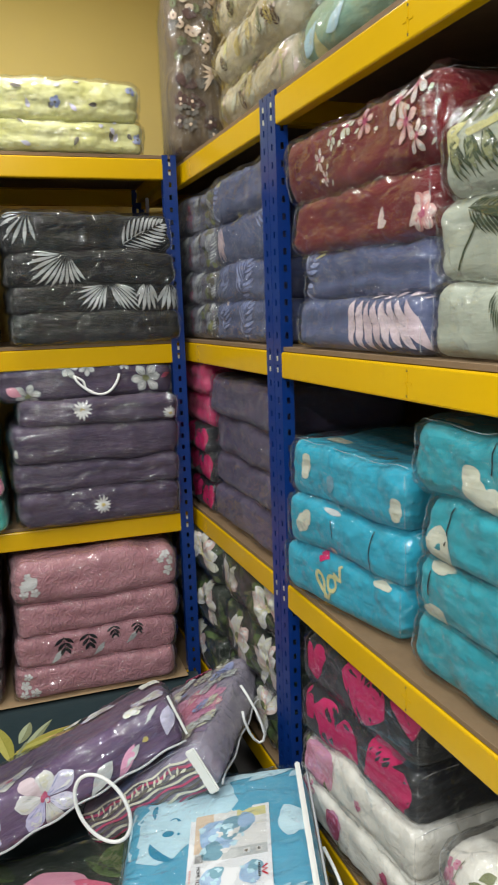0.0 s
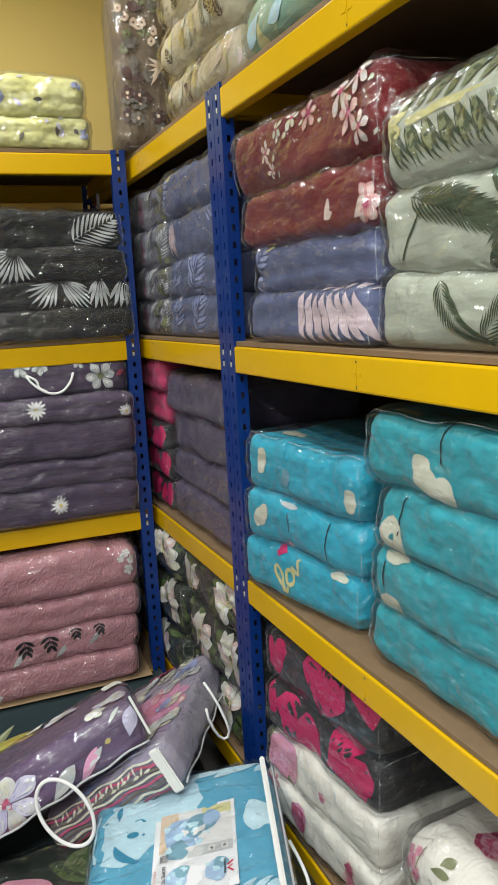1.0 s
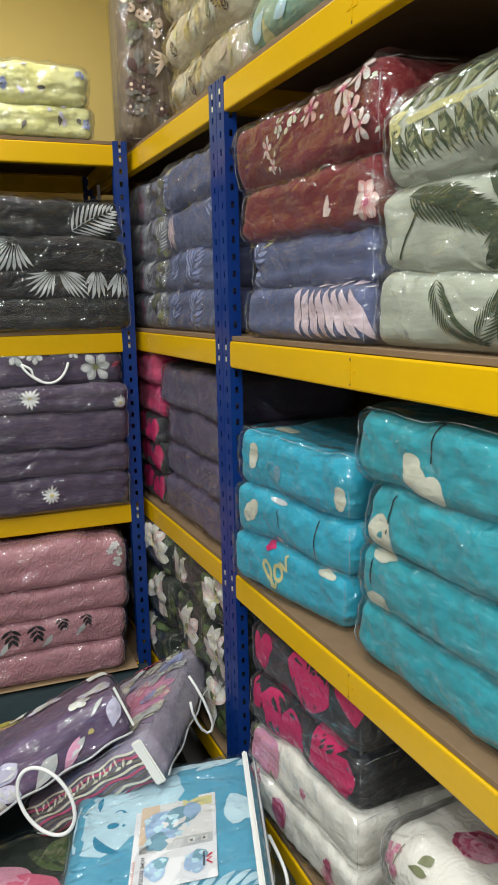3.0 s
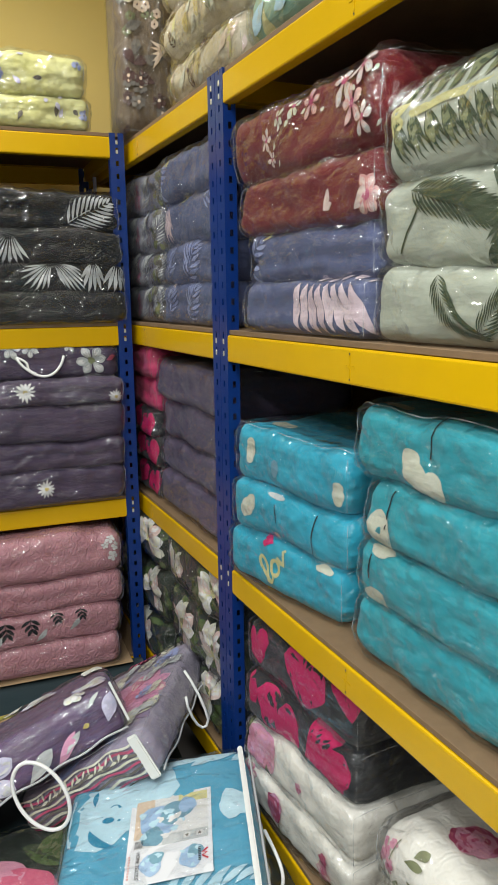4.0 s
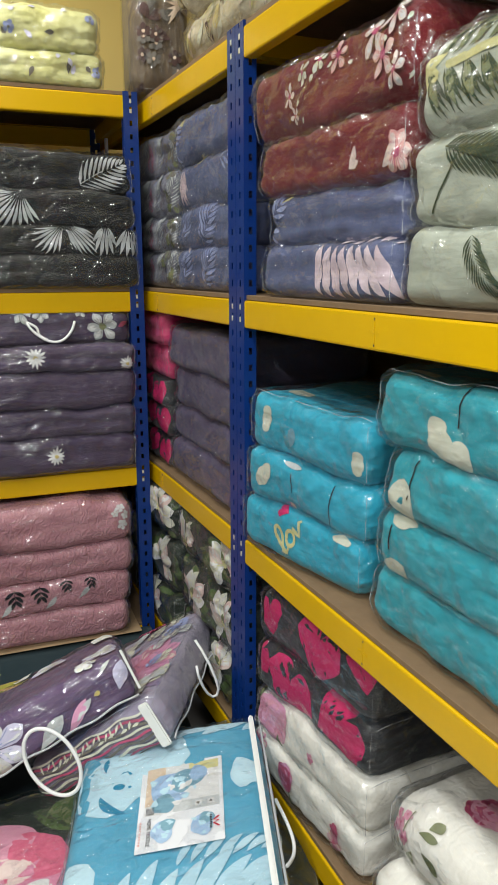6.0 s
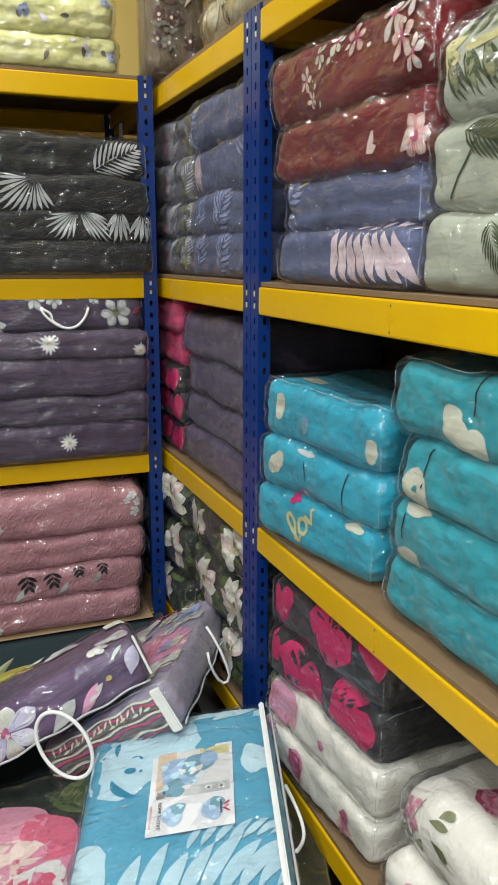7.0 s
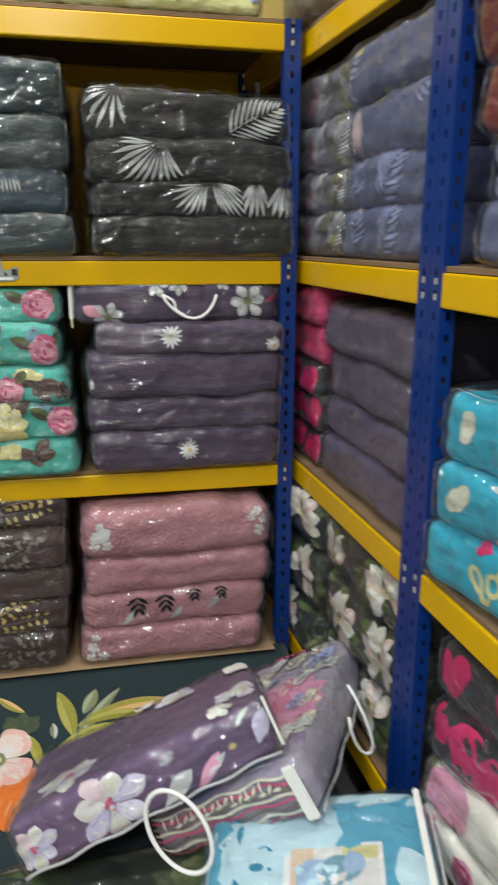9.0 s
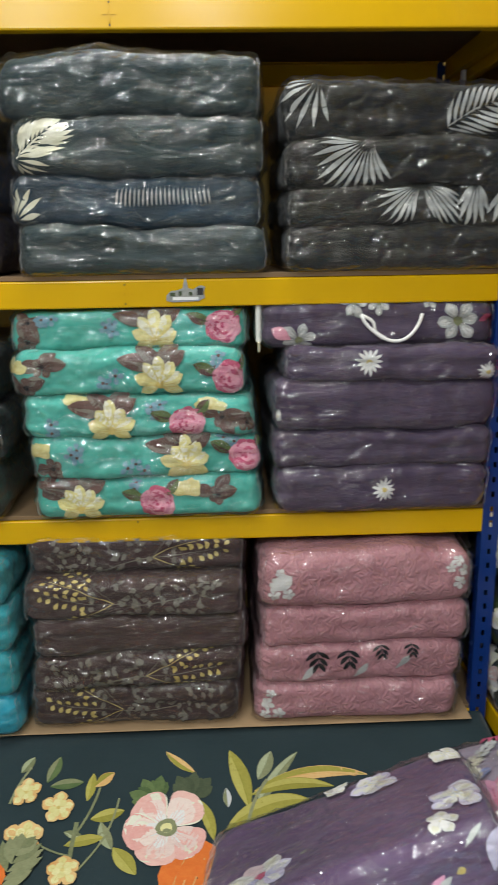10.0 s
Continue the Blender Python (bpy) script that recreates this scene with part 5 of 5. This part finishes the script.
D["hot_soft"] = dyed("carmine_dye", (0.55, 0.06, 0.14), (0.68, 0.20, 0.28))
pack(pose(-0.62, -0.50, 0.0), 0.80, 0.70, 0.25, "lily", "dark green bedspread pack with one large pink rose", rose_print, (), 0.35, 0.006, seams="", group=HEAP, fine=(44, 36, 10))
pack(pose(-0.10, -0.68, 0.0, 0, 0, -16), 0.42, 0.62, 0.262, "lily", "dark green leafy quilt pack under a blue one", None, ((0.33, 0.006), (0.66, 0.006)), 0.4, 0.006, seams="R", group=HEAP)


# the blue zipped bag with its paper label
def blue_print(p):
    top = 0.07
    for x, d, rx, rs, a in ((-0.13, 0.44, 0.10, 0.10, 20), (-0.06, 0.50, 0.12, 0.07, 8), (0.175, 0.40, 0.035, 0.05, 0), (-0.19, 0.16, 0.05, 0.07, 30), (-0.17, 0.06, 0.04, 0.04, 0)):
        p.disc("ice", x, top + d, rx, rs, 0.10, a)
    for k in range(7):
        p.petal("ice", -0.12 + 0.05 * k, top + 0.56 + 0.008 * (k % 2), 12 + 5 * k, 0.10, 0.030, -14, 0.5, 8)
        p.petal("ice", -0.06 + 0.045 * k, top + 0.60, 20, 0.08, 0.022, -14, 0.5, 8)
    p.petal("deep", -0.155, top + 0.40, 282, 0.09, 0.022, 75, 0.5, 8)
    p.disc("deep", -0.115, top + 0.425, 0.014, 0.010)
    p.disc("deep", -0.09, top + 0.42, 0.004, 0.004)
    p.petal("deep", -0.085, top + 0.46, 150, 0.03, 0.014, 30)
    p.petal("deep", -0.15, top + 0.48, 100, 0.05, 0.014, -30)
    for k in range(9):
        p.petal("ice", -0.10 + 0.036 * k, top + 0.005 + 0.004 * k, 96 - 5 * k, 0.17 + 0.02 * math.sin(2.0 * k), 0.036, -34, 0.55, 9)
    for k in range(7):
        p.petal("ice", 0.02 + 0.028 * k, top + 0.165, 72 - 6 * k, 0.07, 0.018, -26, 0.5, 8)
    for k in range(9):
        p.petal("ice", -0.2 + 0.05 * k, -0.05, 84, 0.10, 0.028, -20)


m_blue = corner_pose((0.109, -0.308, 0.441), (0.948, -0.273, 0.16), (0.277, 0.96, 0.0), 0.44, 0.62, 0.14, 1, 1)
blue = pack(m_blue, 0.44, 0.62, 0.14, "sky", "sky blue quilt in a zipped clear bag with a label", blue_print, (), 0.55, 0.003, seams="L", group=HEAP, fine=(36, 44, 10))
piece("zip_tape", bevelled(boxes("zip_tape", [(0.199, 0.212, -0.29, 0.29, 0.139, 0.1465)]), 0.0035), TAPE, blue, "white zip tape along the bag edge")
piece("piping", tube("piping", [(0.226, -0.29 + 0.58 * i / 20, 0.135 + 0.003 * math.sin(i)) for i in range(21)], 0.003, 6), SEAM, blue)
pts = [(0.232 + 0.022 * math.sin(math.pi * t), 0.03 - 0.19 * t, 0.10 - 0.035 * math.sin(math.pi * t)) for t in [i / 14 for i in range(15)]]
piece("cord_handle", tube("cord_handle", pts, 0.004, 7), CORD, blue, "white cord carrying handle")
lab = new("paper_label")
lab.parent = blue
lab.matrix_local = pose(0.029, 0.027, 0.1438, 0, 0, -1.2) @ Matrix.Diagonal((0.845, 0.845, 1, 1))
tagged(lab, "white paper label with bedding pictures and lettering")
card = piece("paper", boxes("paper", [(-0.11, 0.11, -0.155, 0.155, 0.0, 0.0008)]), PAPER, lab)


def ink(name, span, dye, z=0.0012):
    x0, x1, y0, y1 = span
    piece(name, boxes(name, [(x0, x1, y0, y1, 0.0006, z)]), D[dye], lab)


ink("photo_wall", (-0.095, 0.10, -0.035, 0.145), "white")
ink("photo_corner", (-0.095, -0.045, 0.0, 0.145), "skin", 0.0014)
ink("photo_curtain", (0.02, 0.10, 0.11, 0.145), "straw", 0.0014)
ink("photo_floor", (-0.02, 0.10, -0.035, 0.0), "silver", 0.0014)
flat = Print(lambda x, s, off: Vector((x, s, 0.0012 + off * 0.35)), 3)
flat.disc("denim", -0.03, 0.055, 0.055, 0.062, 0.06, 10)
flat.disc("blue", 0.015, 0.08, 0.05, 0.04, 0.08, 40)
flat.disc("denim", 0.045, 0.10, 0.025, 0.03, 0.08)
flat.disc("blue", -0.045, 0.0, 0.03, 0.035, 0.08)
for k in range(16):
    flat.disc("ice" if k % 3 else "white", -0.03 + flat.rng.uniform(-0.05, 0.06), 0.05 + flat.rng.uniform(-0.06, 0.05), 0.012, 0.009, 0.2, 40 * k)
for cx in (-0.045, 0.055):
    flat.disc("denim", cx, -0.095, 0.028, 0.038, 0.08)
    flat.disc("blue", cx + 0.012, -0.075, 0.02, 0.02, 0.1)
    for k in range(8):
        flat.disc("ice", cx + flat.rng.uniform(-0.022, 0.022), -0.095 + flat.rng.uniform(-0.03, 0.03), 0.007, 0.005, 0.2, 40 * k)
for x in (0.045, 0.078):
    flat.patch("silver", [[(x - 0.012, -0.03), (x + 0.012, -0.03)], [(x - 0.012, -0.006), (x + 0.012, -0.006)]])
    flat.patch("white", [[(x - 0.009, -0.027), (x + 0.009, -0.027)], [(x - 0.009, -0.009), (x + 0.009, -0.009)]])
    flat.disc("ash", x, -0.018, 0.004, 0.005, 0.2)
for k in range(9):
    flat.patch("ink", [[(-0.090 + 0.0024 * k, -0.033), (-0.089 + 0.0024 * k, -0.033)], [(-0.090 + 0.0024 * k, -0.008), (-0.089 + 0.0024 * k, -0.008)]])
zig = [(0.098, -0.076), (0.084, -0.088), (0.096, -0.091), (0.084, -0.099), (0.098, -0.111)]
flat.stroke("red", zig, 0.005)
for k in range(8):
    s = -0.072 - 0.006 * k
    flat.patch("ink", [[(0.074, s), (0.080, s)], [(0.074, s + 0.0042), (0.080, s + 0.0042)]])
for k in range(9):
    flat.patch("coral", [[(-0.104, -0.06 - 0.009 * k), (-0.099, -0.06 - 0.009 * k)], [(-0.104, -0.055 - 0.009 * k), (-0.099, -0.055 - 0.009 * k)]])
flat.done(lab, "printed_picture")
words = bpy.data.curves.new("lettering", "FONT")
words.body, words.size, words.extrude = "HOME TEXTILE", 0.0135, 0.0002
words.materials.append(BLACK)
words_ob = new("lettering", words)
words_ob.parent = lab
words_ob.matrix_local = pose(-0.084, -0.045, 0.0016, 0, 0, -90)


# the mauve pack that leans on the heap
def mauve_print(p):
    for k in range(10):
        p.petal("peri" if k % 2 else "mauve_dye", -0.16 + 0.035 * k, 0.10 + 0.04 * (k % 5), 40 * k, 0.10, 0.04)
    for a in range(12):
        p.veined("orchid" if a % 3 else "pink", 0.07, 0.33, a * 30, 0.14, 0.06)
    p.disc("pink", 0.07, 0.33, 0.035, 0.045, 0.15)
    for x, s, a in ((0.10, 0.13, 70), (0.02, 0.11, 100), (0.15, 0.18, 60), (0.15, 0.45, 120), (0.05, 0.52, 80), (0.13, 0.56, 100), (-0.06, 0.48, 60)):
        p.frond("ivory", x, s, a, 0.10, 0.05, 5, 46, 0.36)
    for k in range(14):
        x, s = p.rng.uniform(-0.08, 0.19), p.rng.uniform(0.08, 0.62)
        p.frond(("silver", "ivory", "peri")[k % 3], x, s, p.rng.uniform(20, 150), 0.07, 0.04, 4, 44, 0.4)
    for k in range(6):
        p.petal("rose", -0.02 + 0.02 * k, 0.60, 70 + 12 * k, 0.06, 0.022)
    for k in range(9):
        s = -0.05 + 0.012 * k
        p.stroke("rose" if k % 3 == 1 else "ivory" if k % 3 else "ash", [(-0.19 + 0.02 * i, s + 0.004 * math.sin(i * 1.3 + k)) for i in range(19)], 0.006)
    for k in range(24):
        p.petal("ivory", -0.15 + 0.012 * k, 0.02 + 0.004 * (k % 2), 90 - 40 * (k % 3), 0.022, 0.006)


D["mauve_dye"] = dyed("mauve_dye", (0.22, 0.16, 0.26), (0.36, 0.3, 0.42))
m_mauve = corner_pose((0.126, 0.190, 0.512), (0.757, -0.395, 0.527), (0.492, 0.869, -0.056), 0.40, 0.59, 0.12, 1, 1)
mauve = pack(m_mauve, 0.40, 0.59, 0.12, "mauve", "mauve quilt with pink flower in a clear handled bag", mauve_print, (), 0.7, 0.006, seams="LR", group=HEAP, fine=(30, 44, 12), top_seam=True)
piece("corner_strap", bevelled(boxes("corner_strap", [(0.165, 0.193, -0.309, -0.300, 0.004, 0.124)]), 0.0035), TAPE, mauve, "white woven strap on the bag corner")
inv = m_mauve.inverted()
pts = [inv @ Vector(q) for q in ((0.002, -0.140, 0.578), (0.014, -0.158, 0.556), (0.030, -0.175, 0.52), (0.043, -0.188, 0.48), (0.050, -0.190, 0.45), (0.046, -0.188, 0.432),
                                 (0.034, -0.186, 0.428), (0.020, -0.188, 0.442), (0.006, -0.190, 0.468), (-0.006, -0.192, 0.502), (-0.010, -0.190, 0.53))]
piece("cord_handle", tube("cord_handle", pts, 0.0038, 7), CORD, mauve, "white cord carrying handle")
piece("piping", tube("piping", [(0.203, -0.30 + 0.6 * i / 24, 0.012 + 0.004 * math.sin(i * 0.9)) for i in range(25)], 0.0028, 6), SEAM, mauve, "clear piped bag edge")


# the violet pack on top of the heap
def violet_print(p):
    top = 0.058
    for x, s, z in ((-0.15, top + 0.10, 0.085), (-0.075, 0.0, 0.09), (-0.24, -0.01, 0.06)):
        for k in range(7):
            p.veined(("lilac", "white", "petalpink", "white", "lilac", "white", "lilac")[k], x, s, 51 * k + 15, z * p.rng.uniform(0.7, 1.0), z * 0.5)
        p.disc("rose", x, s, z * 0.12, z * 0.14, 0.2)
    for x, s, z in ((0.235, top + 0.12, 0.055), (0.09, top + 0.29, 0.055), (0.19, top + 0.03, 0.030), (0.25, top + 0.31, 0.04), (0.01, top + 0.33, 0.03)):
        p.flower("lilac" if z > 0.05 else "white", x, s, z, 5, p.rng.uniform(0, 60), "straw", 0.8)
        p.flower("white", x, s, z * 0.7, 4, p.rng.uniform(0, 60), "", 0.8)
    for x, s, a, ln, w, dye in ((0.09, -0.055, 38, 0.09, 0.026, "orchid"), (0.12, -0.035, 30, 0.06, 0.016, "silver"), (0.24, -0.02, 60, 0.07, 0.04, "lilac"), (0.02, -0.05, 30, 0.09, 0.035, "silver"), (0.21, 0.03, 35, 0.05, 0.01, "silver"), (0.18, -0.005, 10, 0.018, 0.012, "gilt")):
        p.petal(dye, x, s, a, ln, w)


m_violet = corner_pose((-0.218, -0.230, 0.635), (0.925, 0.02, 0.375), (-0.03, 0.927, -0.376), 0.56, 0.36, 0.118, 1, -1)
violet = pack(m_violet, 0.56, 0.36, 0.118, "violet", "violet quilt with lilac flowers in a clear handled bag", violet_print, ((0.2, 0.004), (0.38, 0.004), (0.55, 0.005), (0.74, 0.004)), 0.5, 0.006, seams="LR", group=HEAP, fine=(48, 28, 14), top_seam=False)
piece("corner_strap", bevelled(boxes("corner_strap", [(0.280, 0.286, -0.187, -0.172, 0.012, 0.122)]), 0.0035), TAPE, violet, "white zip tape on the bag end")
piece("piping", tube("piping", [(-0.275 + 0.55 * i / 30, -0.184, 0.006 + 0.003 * math.sin(i)) for i in range(31)], 0.0032, 6), SEAM, violet, "clear piped bag edge")
ring = []
for i in range(40):
    t = math.tau * i / 40
    ring.append(Vector((-0.405, -0.385, 0.482)) + math.cos(t) * Vector((0.056, -0.026, -0.006)) + math.sin(t) * Vector((-0.012, 0.022, 0.072)))
inv = m_violet.inverted()
piece("cord_handle", tube("cord_handle", [inv @ q for q in ring], 0.0045, 7, True), CORD, violet, "white cord carrying handle loop")
